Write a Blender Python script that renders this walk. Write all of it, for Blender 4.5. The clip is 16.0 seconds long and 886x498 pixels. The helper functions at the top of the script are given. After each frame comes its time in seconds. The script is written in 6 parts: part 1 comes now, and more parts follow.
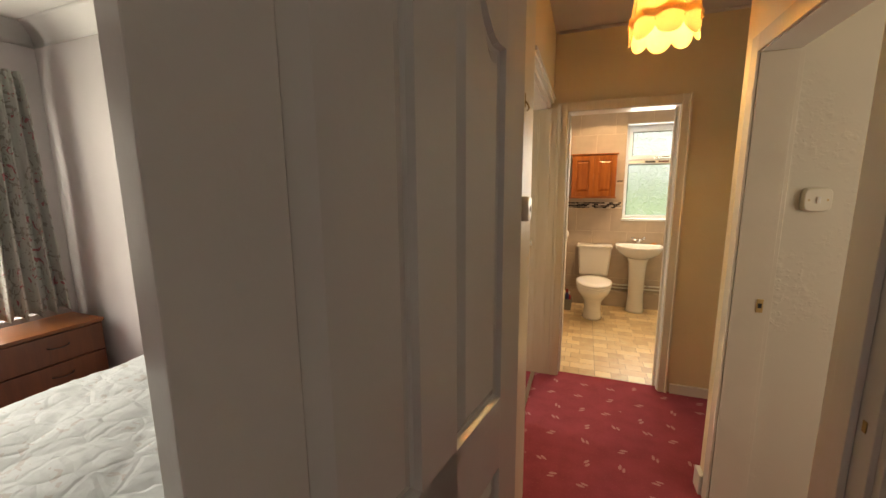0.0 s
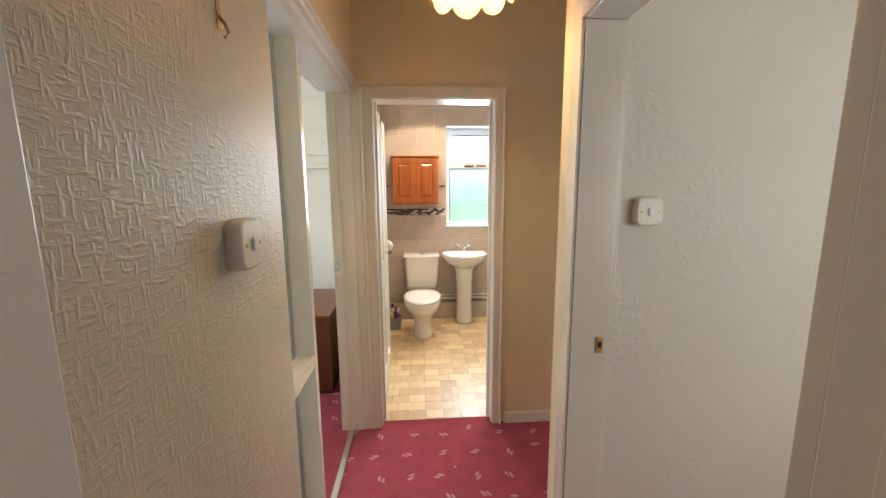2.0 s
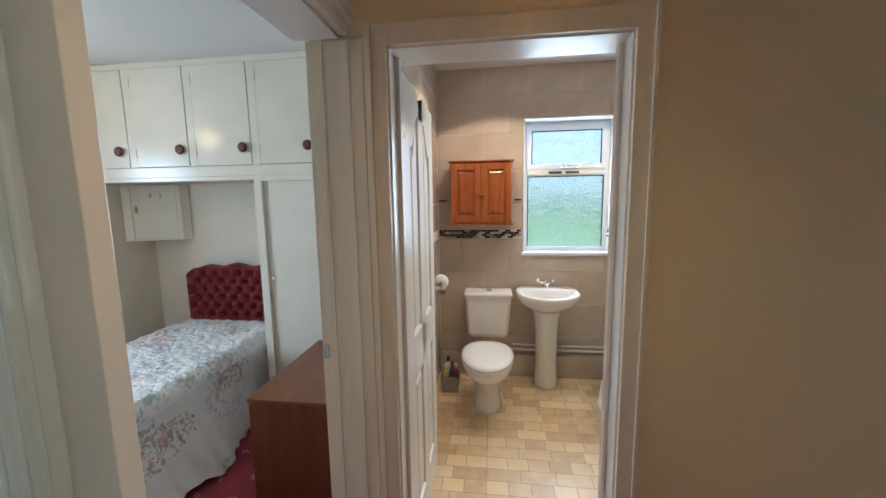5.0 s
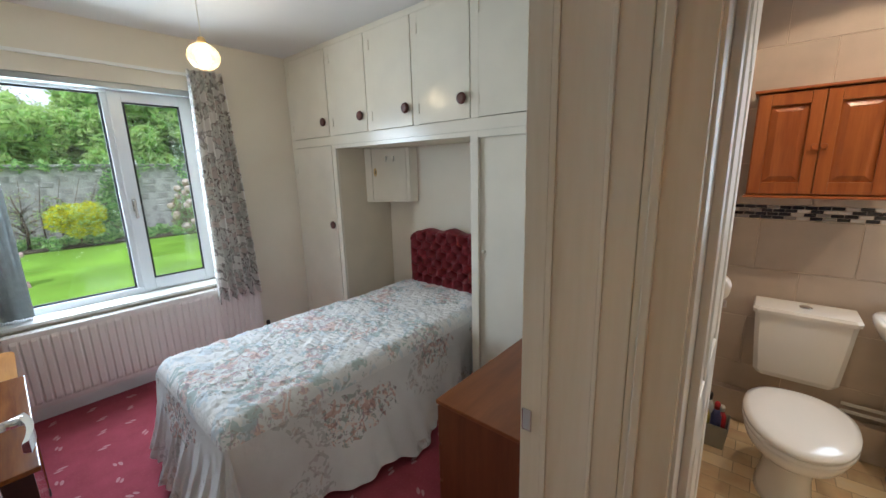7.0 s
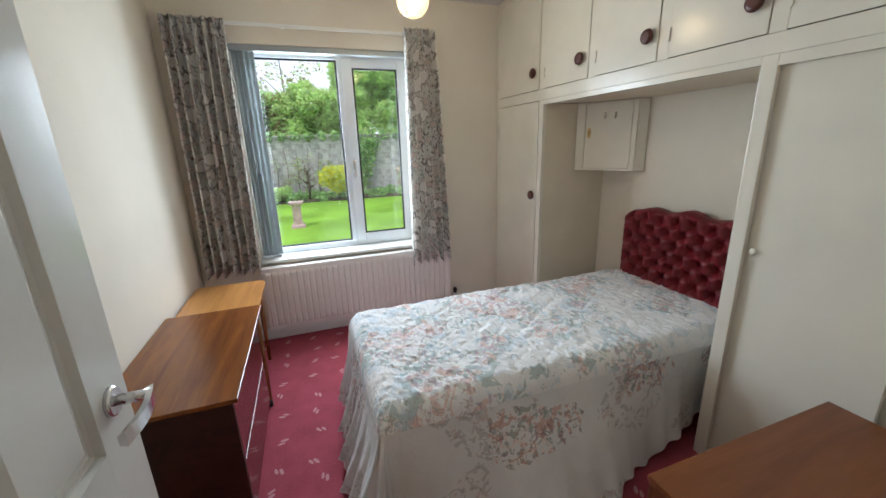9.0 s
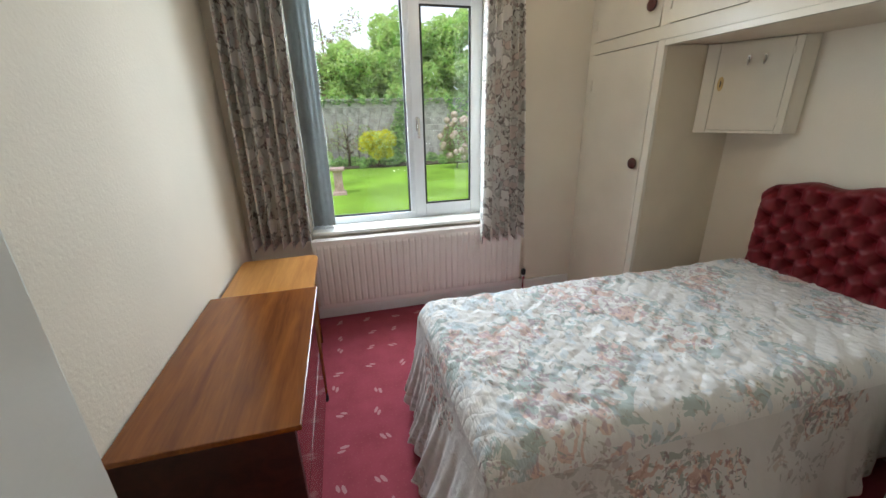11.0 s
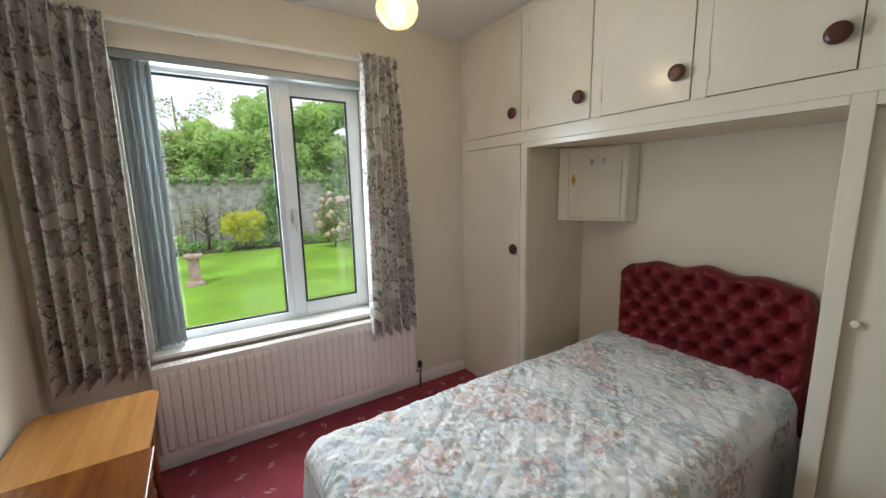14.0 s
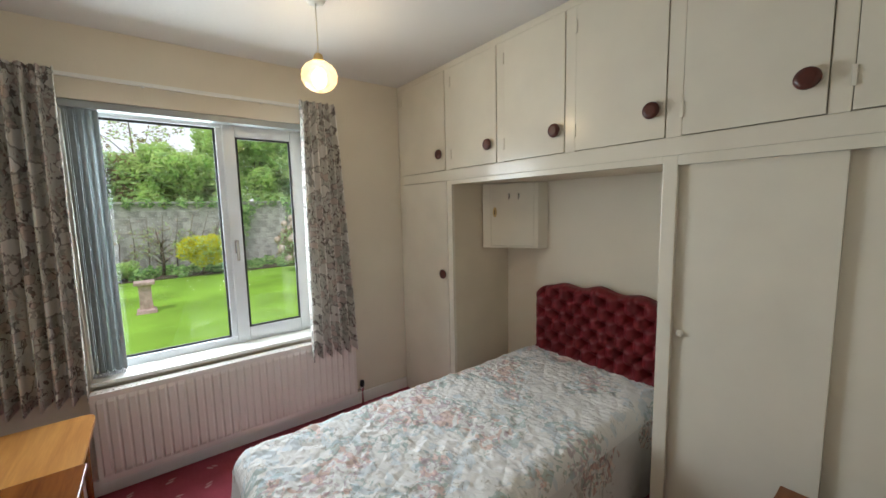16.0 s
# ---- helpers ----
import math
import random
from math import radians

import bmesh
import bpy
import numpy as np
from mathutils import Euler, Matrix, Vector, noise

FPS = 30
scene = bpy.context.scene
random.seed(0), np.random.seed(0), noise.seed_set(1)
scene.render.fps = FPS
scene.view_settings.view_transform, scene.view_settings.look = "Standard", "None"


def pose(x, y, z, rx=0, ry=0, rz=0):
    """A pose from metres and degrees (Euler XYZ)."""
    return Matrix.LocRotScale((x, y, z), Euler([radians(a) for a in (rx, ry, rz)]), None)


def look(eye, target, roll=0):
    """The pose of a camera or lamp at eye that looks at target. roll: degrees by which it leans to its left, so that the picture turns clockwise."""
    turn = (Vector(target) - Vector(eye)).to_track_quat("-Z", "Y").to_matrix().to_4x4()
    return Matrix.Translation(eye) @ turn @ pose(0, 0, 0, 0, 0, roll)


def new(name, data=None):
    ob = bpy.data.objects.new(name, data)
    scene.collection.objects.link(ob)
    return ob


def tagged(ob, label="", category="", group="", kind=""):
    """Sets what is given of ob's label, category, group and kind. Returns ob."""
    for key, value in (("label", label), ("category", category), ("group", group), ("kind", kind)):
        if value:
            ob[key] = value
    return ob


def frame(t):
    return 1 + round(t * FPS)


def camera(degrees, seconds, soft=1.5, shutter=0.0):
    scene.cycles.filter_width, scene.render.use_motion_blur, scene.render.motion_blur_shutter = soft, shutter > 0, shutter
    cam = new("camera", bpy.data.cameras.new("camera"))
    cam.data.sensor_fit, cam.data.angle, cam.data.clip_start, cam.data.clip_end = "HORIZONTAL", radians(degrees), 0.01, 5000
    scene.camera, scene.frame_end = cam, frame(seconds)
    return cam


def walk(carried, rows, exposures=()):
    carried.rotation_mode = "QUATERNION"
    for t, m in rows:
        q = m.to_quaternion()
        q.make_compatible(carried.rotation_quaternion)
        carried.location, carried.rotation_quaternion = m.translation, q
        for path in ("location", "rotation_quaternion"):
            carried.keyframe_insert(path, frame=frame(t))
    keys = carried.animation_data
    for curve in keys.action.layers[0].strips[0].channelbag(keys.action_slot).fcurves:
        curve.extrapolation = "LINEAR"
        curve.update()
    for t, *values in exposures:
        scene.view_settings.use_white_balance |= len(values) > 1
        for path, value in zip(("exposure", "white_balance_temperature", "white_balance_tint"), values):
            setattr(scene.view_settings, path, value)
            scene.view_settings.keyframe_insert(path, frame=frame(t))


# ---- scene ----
cam = camera(98.9, 16.0)
PATH = [
    (0, (0.347, 0.016, 1.478), (-0.346, 1.864, 1.157), -0.5),
    (0.5, (0.39, 0.18, 1.474), (-0.119, 2.088, 1.159), -0.6),
    (1, (0.415, 0.373, 1.483), (0.166, 2.332, 1.167), -0.4),
    (1.5, (0.413, 0.561, 1.507), (0.415, 2.536, 1.192), -0.3),
    (2, (0.455, 0.734, 1.491), (0.578, 2.707, 1.182), -0.4),
    (2.5, (0.517, 0.91, 1.516), (0.66, 2.881, 1.21), -0.5),
    (3, (0.539, 1.012, 1.531), (0.693, 2.988, 1.261), -0.5),
    (3.2, (0.535, 1.056, 1.552), (0.694, 3.032, 1.284), -0.5),
    (5.3, (0.513, 1.921, 1.548), (0.092, 3.859, 1.285), -1.0),
    (5.5, (0.521, 1.988, 1.541), (-0.02, 3.893, 1.257), -1.1),
    (6, (0.492, 2.109, 1.537), (-0.329, 3.901, 1.201), -1.2),
    (6.5, (0.387, 2.245, 1.53), (-0.664, 3.903, 1.15), -1.4),
    (7, (0.265, 2.368, 1.522), (-1.009, 3.853, 1.105), -1.5),
    (7.5, (0.18, 2.476, 1.514), (-1.268, 3.786, 1.082), -1.6),
    (8, (0.071, 2.567, 1.509), (-1.564, 3.633, 1.068), -1.7),
    (8.5, (-0.008, 2.631, 1.489), (-1.775, 3.447, 1.032), -1.8),
    (9, (-0.088, 2.626, 1.462), (-1.904, 3.27, 0.926), -1.8),
    (11.5, (-0.659, 2.479, 1.385), (-2.485, 2.931, 0.705), -1.1),
    (12, (-0.731, 2.488, 1.388), (-2.563, 2.92, 0.712), -1.0),
    (12.5, (-0.782, 2.486, 1.409), (-2.585, 3.005, 0.717), -1.2),
    (13, (-0.806, 2.489, 1.426), (-2.546, 3.232, 0.778), -1.3),
    (13.5, (-0.785, 2.512, 1.457), (-2.486, 3.445, 0.973), -1.3),
    (14, (-0.767, 2.519, 1.478), (-2.425, 3.59, 1.153), -1.2),
    (14.5, (-0.715, 2.563, 1.504), (-2.341, 3.703, 1.261), -1.2),
    (15, (-0.643, 2.58, 1.526), (-2.256, 3.743, 1.309), -1.3),
    (15.5, (-0.535, 2.563, 1.537), (-2.124, 3.759, 1.326), -1.3),
    (16, (-0.414, 2.583, 1.548), (-1.993, 3.79, 1.328), -1.3),
]
# stops, kelvin and tint of the picture along the walk
EXPOSURES = [
    (0.0, 0.68, 8500, 10), (0.5, 0.90, 7700, 6), (0.9, 1.36, 6450, 5), (1.5, 1.36, 6150, 4), (2.2, 1.02, 5650, 4), (3.0, 0.66, 5500, 4), (5.5, 0.38, 5200, 5), (6.5, 0.24, 5500, 6), (7.5, 0.20, 5600, 7),
    (9.0, 0.28, 5800, 8), (12.5, 0.10, 6150, 8), (14.5, 0.04, 6150, 8), (16.0, 0.02, 6250, 8),
]
SKY, SUN, WIN_BED, WIN_BATH, WIN_FRONT, FILL_SIDE, HALL_W, BED_W, BATH_W_ = 0.15, 2.4, 60, 11, 50, 9, 7.6, 3.0, 26
walk(cam, [(t, look(eye, target, roll)) for t, eye, target, roll in PATH], EXPOSURES)

# ---------------------------------------------------------------- world and lights
world = bpy.data.worlds.new("sky")
scene.world = world
world.use_nodes = True
wn = world.node_tree.nodes
sky = wn.new("ShaderNodeTexSky")
sky.sky_type, sky.sun_disc = "NISHITA", False
sky.sun_elevation, sky.sun_rotation = radians(56), radians(138)
sky.air_density, sky.dust_density = 1.0, 2.0
wn["Background"].inputs["Strength"].default_value = SKY
cloud = wn.new("ShaderNodeMix")      # a bright thin overcast over the clear sky
cloud.data_type = "RGBA"
cloud.inputs[0].default_value, cloud.inputs[7].default_value = 0.75, (9.0, 9.0, 9.2, 1)
world.node_tree.links.new(sky.outputs[0], cloud.inputs[6])
world.node_tree.links.new(cloud.outputs[2], wn["Background"].inputs[0])


def lamp(name, kind, place, power, color=(1, 1, 1), size=0.1, size_y=None, aim=None):
    data = bpy.data.lights.new(name, kind)
    data.energy, data.color = power, color
    ob = new(name, data)
    ob.matrix_world = look(place, aim) if aim else pose(*place)
    if kind == "AREA":
        data.size = size
        if size_y:
            data.shape, data.size_y = "RECTANGLE", size_y
    elif kind == "SUN":
        data.angle = radians(size)
    else:
        data.shadow_soft_size = size
    return ob


lamp("sun", "SUN", (0, 0, 10), SUN, (1, 0.97, 0.92), 5, aim=(-4.5, 5.0, 0))
lamp("window_light_bedroom", "AREA", (-3.62, 2.8, 1.45), WIN_BED, (0.86, 0.94, 1.0), 1.02, 1.22, aim=(-1.5, 2.95, 0.55))
lamp("window_light_bathroom", "AREA", (1.12, 5.17, 1.62), WIN_BATH, (0.93, 0.97, 1.0), 0.6, 0.95, aim=(1.12, 0, 1.62))
lamp("window_light_front_bedroom", "AREA", (-3.42, 0.78, 1.4), WIN_FRONT, (0.93, 0.97, 1.0), 1.15, 1.4, aim=(-1.5, 0.78, 0.7))
# added fill lamp hung in mid-room; no window is built on this side
lamp("fill_light_side_room", "AREA", (2.6, 0.3, 1.5), FILL_SIDE, (1.0, 0.94, 0.86), 1.2, 1.3, aim=(1.3, 1.9, 1.3))
lamp("hall_bulb", "POINT", (0.64, 2.09, 2.23), HALL_W, (1.0, 0.65, 0.31), 0.05)
lamp("bedroom_bulb", "POINT", (-2.19, 3.25, 2.15), BED_W, (1.0, 0.74, 0.42), 0.03)


# ---------------------------------------------------------------- materials
def mat(name, color, rough=0.6, metal=0.0, vary=0.08, scale=6.0, bump=0.0, bump_scale=120.0, spec=0.5, **extra):
    """A surface with cloudy variation at a large scale and grain at a small one."""
    m = bpy.data.materials.new(name)
    m.use_nodes = True
    nt = m.node_tree
    n, l = nt.nodes, nt.links
    b = n["Principled BSDF"]
    b.inputs["Roughness"].default_value, b.inputs["Metallic"].default_value = rough, metal
    b.inputs["Specular IOR Level"].default_value = spec
    for key, value in extra.items():
        b.inputs[key.replace("_", " ")].default_value = value
    tc = n.new("ShaderNodeTexCoord")
    noise_a = n.new("ShaderNodeTexNoise")
    noise_a.inputs["Scale"].default_value, noise_a.inputs["Detail"].default_value = scale, 6
    l.new(tc.outputs["Object"], noise_a.inputs["Vector"])
    ramp = n.new("ShaderNodeValToRGB")
    lo, hi = [c * (1 - vary) for c in color], [min(1, c * (1 + vary * 0.6)) for c in color]
    ramp.color_ramp.elements[0].position, ramp.color_ramp.elements[1].position = 0.3, 0.7
    ramp.color_ramp.elements[0].color, ramp.color_ramp.elements[1].color = (*lo, 1), (*hi, 1)
    l.new(noise_a.outputs["Fac"], ramp.inputs["Fac"])
    l.new(ramp.outputs["Color"], b.inputs["Base Color"])
    if bump:
        fine = n.new("ShaderNodeTexNoise")
        fine.inputs["Scale"].default_value, fine.inputs["Detail"].default_value = bump_scale, 4
        l.new(tc.outputs["Object"], fine.inputs["Vector"])
        bp = n.new("ShaderNodeBump")
        bp.inputs["Strength"].default_value, bp.inputs["Distance"].default_value = bump, 0.002
        l.new(fine.outputs["Fac"], bp.inputs["Height"])
        l.new(bp.outputs["Normal"], b.inputs["Normal"])
    m["main"] = True
    return m


def node(m, kind, **values):
    nd = m.node_tree.nodes.new(kind)
    for key, value in values.items():
        nd.inputs[key].default_value = value
    return nd


WHITE_GLOSS = mat("white_gloss_paint", (0.81, 0.80, 0.76), 0.28, vary=0.04, scale=3, bump=0.25, bump_scale=60)
CREAM_GLOSS = mat("cream_gloss_paint", (0.75, 0.70, 0.595), 0.2, vary=0.05, scale=4, bump=0.25, bump_scale=50)
CREAM_WALL = mat("cream_wall", (0.755, 0.692, 0.58), 0.8, vary=0.05, scale=2.2, bump=0.5, bump_scale=90)
HALL_WALL = mat("hall_wall", (0.79, 0.68, 0.47), 0.6, vary=0.05, scale=2.0, bump=0.5, bump_scale=80)
CEILING = mat("ceiling_paint", (0.70, 0.68, 0.665), 0.9, vary=0.03, scale=3, bump=0.6, bump_scale=60)
MAUVE_WALL = mat("mauve_wall", (0.56, 0.52, 0.52), 0.8, vary=0.05, scale=2, bump=0.4, bump_scale=80)
UPVC = mat("upvc", (0.74, 0.77, 0.80), 0.25, vary=0.02)
CERAMIC = mat("white_ceramic", (0.84, 0.82, 0.79), 0.08, vary=0.02, scale=2)
CHROME = mat("chrome", (0.75, 0.75, 0.76), 0.15, 1.0, vary=0.04, scale=20)
BRASS = mat("brass", (0.58, 0.42, 0.20), 0.5, 1.0, vary=0.2, scale=40)
BLACK = mat("black_rubber", (0.02, 0.02, 0.02), 0.6)
BROWN_KNOB = mat("brown_knob", (0.085, 0.018, 0.012), 0.35, vary=0.25, scale=30)
RADIATOR = mat("radiator_enamel", (0.80, 0.74, 0.70), 0.35, vary=0.03, scale=4)
PLASTIC = mat("cream_plastic", (0.78, 0.74, 0.62), 0.3, vary=0.04, scale=10)


def wood(name, dark, light, rough=0.3, axis="X", scale=1.0):
    """Wood with grain along an axis and pores."""
    m = mat(name, light, rough, vary=0.1, scale=3)
    n, l = m.node_tree.nodes, m.node_tree.links
    b = n["Principled BSDF"]
    tc = node(m, "ShaderNodeTexCoord")
    mp = node(m, "ShaderNodeMapping")
    long = {"X": (1.2, 14, 14), "Y": (14, 1.2, 14), "Z": (14, 14, 1.2)}[axis]
    mp.inputs["Scale"].default_value = [v * scale for v in long]
    l.new(tc.outputs["Object"], mp.inputs["Vector"])
    big = node(m, "ShaderNodeTexNoise", Scale=1.0, Detail=5.0, Distortion=1.2)
    l.new(mp.outputs[0], big.inputs["Vector"])
    fine = node(m, "ShaderNodeTexNoise", Scale=9.0, Detail=3.0)
    l.new(mp.outputs[0], fine.inputs["Vector"])
    mix = node(m, "ShaderNodeMath")
    mix.operation = "MULTIPLY_ADD"
    mix.inputs[1].default_value = 0.35
    l.new(fine.outputs["Fac"], mix.inputs[0])
    l.new(big.outputs["Fac"], mix.inputs[2])
    ramp = node(m, "ShaderNodeValToRGB")
    ramp.color_ramp.elements[0].position, ramp.color_ramp.elements[1].position = 0.45, 0.85
    ramp.color_ramp.elements[0].color, ramp.color_ramp.elements[1].color = (*dark, 1), (*light, 1)
    l.new(mix.outputs[0], ramp.inputs["Fac"])
    l.new(ramp.outputs["Color"], b.inputs["Base Color"])
    bp = node(m, "ShaderNodeBump", Strength=0.15, Distance=0.001)
    l.new(mix.outputs[0], bp.inputs["Height"])
    l.new(bp.outputs["Normal"], b.inputs["Normal"])
    return m


BRUSHED_CREAM = wood("brushed_cream_gloss", (0.72, 0.635, 0.485), (0.79, 0.715, 0.58), 0.24, "Z")
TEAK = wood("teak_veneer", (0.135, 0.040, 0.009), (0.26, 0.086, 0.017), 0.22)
OAK = wood("golden_veneer", (0.38, 0.16, 0.04), (0.55, 0.27, 0.08), 0.3)
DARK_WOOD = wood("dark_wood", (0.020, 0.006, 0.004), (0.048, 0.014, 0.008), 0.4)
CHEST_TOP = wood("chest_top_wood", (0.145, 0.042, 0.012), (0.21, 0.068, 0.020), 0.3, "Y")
# sides and drawers: the top's hue at about two thirds of its tone
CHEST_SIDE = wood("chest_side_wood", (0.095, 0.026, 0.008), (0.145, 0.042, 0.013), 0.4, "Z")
PINE = wood("stained_pine", (0.25, 0.06, 0.012), (0.42, 0.13, 0.03), 0.3, "Z")


# ---------------------------------------------------------------- mesh helpers
def box(bm, x0, y0, z0, x1, y1, z1, bevel=0.0, seg=2):
    x0, x1 = sorted((x0, x1))
    y0, y1 = sorted((y0, y1))
    z0, z1 = sorted((z0, z1))
    vs = [bm.verts.new(p) for p in ((x0, y0, z0), (x1, y0, z0), (x1, y1, z0), (x0, y1, z0), (x0, y0, z1), (x1, y0, z1), (x1, y1, z1), (x0, y1, z1))]
    fs = [bm.faces.new([vs[i] for i in f]) for f in ((3, 2, 1, 0), (4, 5, 6, 7), (0, 1, 5, 4), (1, 2, 6, 5), (2, 3, 7, 6), (3, 0, 4, 7))]
    if bevel:
        bmesh.ops.bevel(bm, geom=list({e for f in fs for e in f.edges}), offset=bevel, segments=seg, affect="EDGES", profile=0.6)


def lathe(bm, profile, centre, axis="Z", seg=32, caps=True):
    """Turns (radius, height) pairs about an axis through centre."""
    cx, cy, cz = centre
    rings = []
    for r, h in profile:
        ring = []
        for k in range(seg):
            a = 2 * math.pi * k / seg
            u, v = r * math.cos(a), r * math.sin(a)
            p = {"Z": (cx + u, cy + v, cz + h), "Y": (cx + u, cy + h, cz - v), "X": (cx + h, cy + u, cz + v)}[axis]
            ring.append(bm.verts.new(p))
        rings.append(ring)
    for a, b in zip(rings, rings[1:]):
        for k in range(seg):
            f = bm.faces.new((a[k], a[(k + 1) % seg], b[(k + 1) % seg], b[k]))
            f.smooth = True
    if caps:
        bm.faces.new(rings[0][::-1])
        bm.faces.new(rings[-1])


def tube(bm, points, radius, seg=10):
    """A round bar along points."""
    pts = [Vector(p) for p in points]
    rings = []
    for i, p in enumerate(pts):
        way = (pts[min(i + 1, len(pts) - 1)] - pts[max(i - 1, 0)]).normalized()
        side = way.cross(Vector((0, 0, 1)) if abs(way.z) < 0.9 else Vector((1, 0, 0))).normalized()
        up = side.cross(way)
        rings.append([bm.verts.new(p + radius * (math.cos(2 * math.pi * k / seg) * side + math.sin(2 * math.pi * k / seg) * up)) for k in range(seg)])
    for a, b in zip(rings, rings[1:]):
        for k in range(seg):
            f = bm.faces.new((a[k], a[(k + 1) % seg], b[(k + 1) % seg], b[k]))
            f.smooth = True
    bm.faces.new(rings[0][::-1])
    bm.faces.new(rings[-1])


def loft(bm, rings, close=True, cap=True, smooth=True):
    """Skins rings of equal length."""
    vr = [[bm.verts.new(p) for p in ring] for ring in rings]
    n = len(vr[0])
    for a, b in zip(vr, vr[1:]):
        for k in range(n if close else n - 1):
            f = bm.faces.new((a[k], a[(k + 1) % n], b[(k + 1) % n], b[k]))
            f.smooth = smooth
    if cap:
        bm.faces.new(vr[0][::-1])
        bm.faces.new(vr[-1])


def sheet(bm, nu, nv, place, smooth=True):
    """A grid of nu by nv cells; place(u, v) gives the point."""
    g = [[bm.verts.new(place(i / nu, j / nv)) for j in range(nv + 1)] for i in range(nu + 1)]
    for i in range(nu):
        for j in range(nv):
            f = bm.faces.new((g[i][j], g[i + 1][j], g[i + 1][j + 1], g[i][j + 1]))
            f.smooth = smooth


def part(name, bm, material, parent=None, label="", kind=""):
    """Links a bmesh as one mesh object under a thing or a part."""
    bmesh.ops.recalc_face_normals(bm, faces=bm.faces)
    me = bpy.data.meshes.new(name)
    bm.to_mesh(me)
    bm.free()
    me.materials.append(material)
    ob = new(name, me)
    ob.parent = parent
    return tagged(ob, label, kind=kind)


def slab(name, material, parent, *boxes, bevel=0.003, label=""):
    """A part made of one or more boxes (x0, y0, z0, x1, y1, z1)."""
    bm = bmesh.new()
    for b in boxes:
        box(bm, *b, bevel=bevel)
    return part(name, bm, material, parent, label)


def thing(name, label, category, group=""):
    return tagged(new(name), label, category, group)


def structure(name, material, label, *boxes, bevel=0.0):
    ob = slab(name, material, None, *boxes, bevel=bevel, label=label)
    ob["kind"] = "structure"
    return ob


# ---------------------------------------------------------------- plan
TOP = 2.62          # above every ceiling
BED_CEIL, HALL_CEIL, BATH_CEIL = 2.505, 2.53, 2.60
WEST, EAST = -3.14, -0.08      # bedroom's window wall and hall wall
SOUTH, WARD = 1.85, 4.235      # bedroom's south wall, front of the wardrobes
END = 3.0                      # end wall of the hall
BATH_N, BATH_W = 5.07, 0.05


# ---------------------------------------------------------------- patterned materials
def math_node(m, op, a, b=None, c=None):
    nd = node(m, "ShaderNodeMath")
    nd.operation = op
    for k, v in enumerate((a, b, c)):
        if v is None:
            continue
        if isinstance(v, (int, float)):
            nd.inputs[k].default_value = v
        else:
            m.node_tree.links.new(v, nd.inputs[k])
    return nd.outputs[0]


def mix_color(m, fac, a, b):
    nd = node(m, "ShaderNodeMix")
    nd.data_type = "RGBA"
    for sock, v in ((nd.inputs[0], fac), (nd.inputs[6], a), (nd.inputs[7], b)):
        if isinstance(v, tuple):
            sock.default_value = (*v, 1)
        elif isinstance(v, (int, float)):
            sock.default_value = v
        else:
            m.node_tree.links.new(v, sock)
    return nd.outputs[2]


def base(m):
    b = m.node_tree.nodes["Principled BSDF"]
    return b, b.inputs["Base Color"].links[0].from_socket


def motif(m, scale, size_x, size_y, spread=0.5, vector=None, seed=(0, 0, 0), off=(0.0, 0.0)):
    """A mask of small leaf shapes, one to a cell, each turned its own way."""
    l = m.node_tree.links
    if vector is None:
        vector = node(m, "ShaderNodeTexCoord").outputs["Object"]
    mp = node(m, "ShaderNodeMapping", Location=seed)
    l.new(vector, mp.inputs[0])
    vo = node(m, "ShaderNodeTexVoronoi", Scale=scale, Randomness=spread)
    l.new(mp.outputs[0], vo.inputs["Vector"])
    sub = node(m, "ShaderNodeVectorMath")
    sub.operation = "SUBTRACT"
    l.new(mp.outputs[0], sub.inputs[0])
    l.new(vo.outputs["Position"], sub.inputs[1])
    col = node(m, "ShaderNodeSeparateColor")
    l.new(vo.outputs["Color"], col.inputs[0])
    rot = node(m, "ShaderNodeVectorRotate")
    rot.rotation_type = "Z_AXIS"
    l.new(sub.outputs[0], rot.inputs["Vector"])
    l.new(math_node(m, "MULTIPLY", col.outputs[0], 6.28), rot.inputs["Angle"])
    xyz = node(m, "ShaderNodeSeparateXYZ")
    l.new(rot.outputs[0], xyz.inputs[0])
    x2 = math_node(m, "POWER", math_node(m, "ABSOLUTE", math_node(m, "DIVIDE", math_node(m, "SUBTRACT", xyz.outputs[0], off[0]), size_x)), 2.0)
    y2 = math_node(m, "POWER", math_node(m, "ABSOLUTE", math_node(m, "DIVIDE", math_node(m, "SUBTRACT", xyz.outputs[1], off[1]), size_y)), 2.0)
    r = math_node(m, "ADD", x2, y2)
    fuzz = node(m, "ShaderNodeTexNoise", Scale=90.0)
    l.new(vector, fuzz.inputs["Vector"])
    r = math_node(m, "MULTIPLY_ADD", fuzz.outputs["Fac"], 0.9, r)
    return math_node(m, "LESS_THAN", r, 1.3), col.outputs[1]


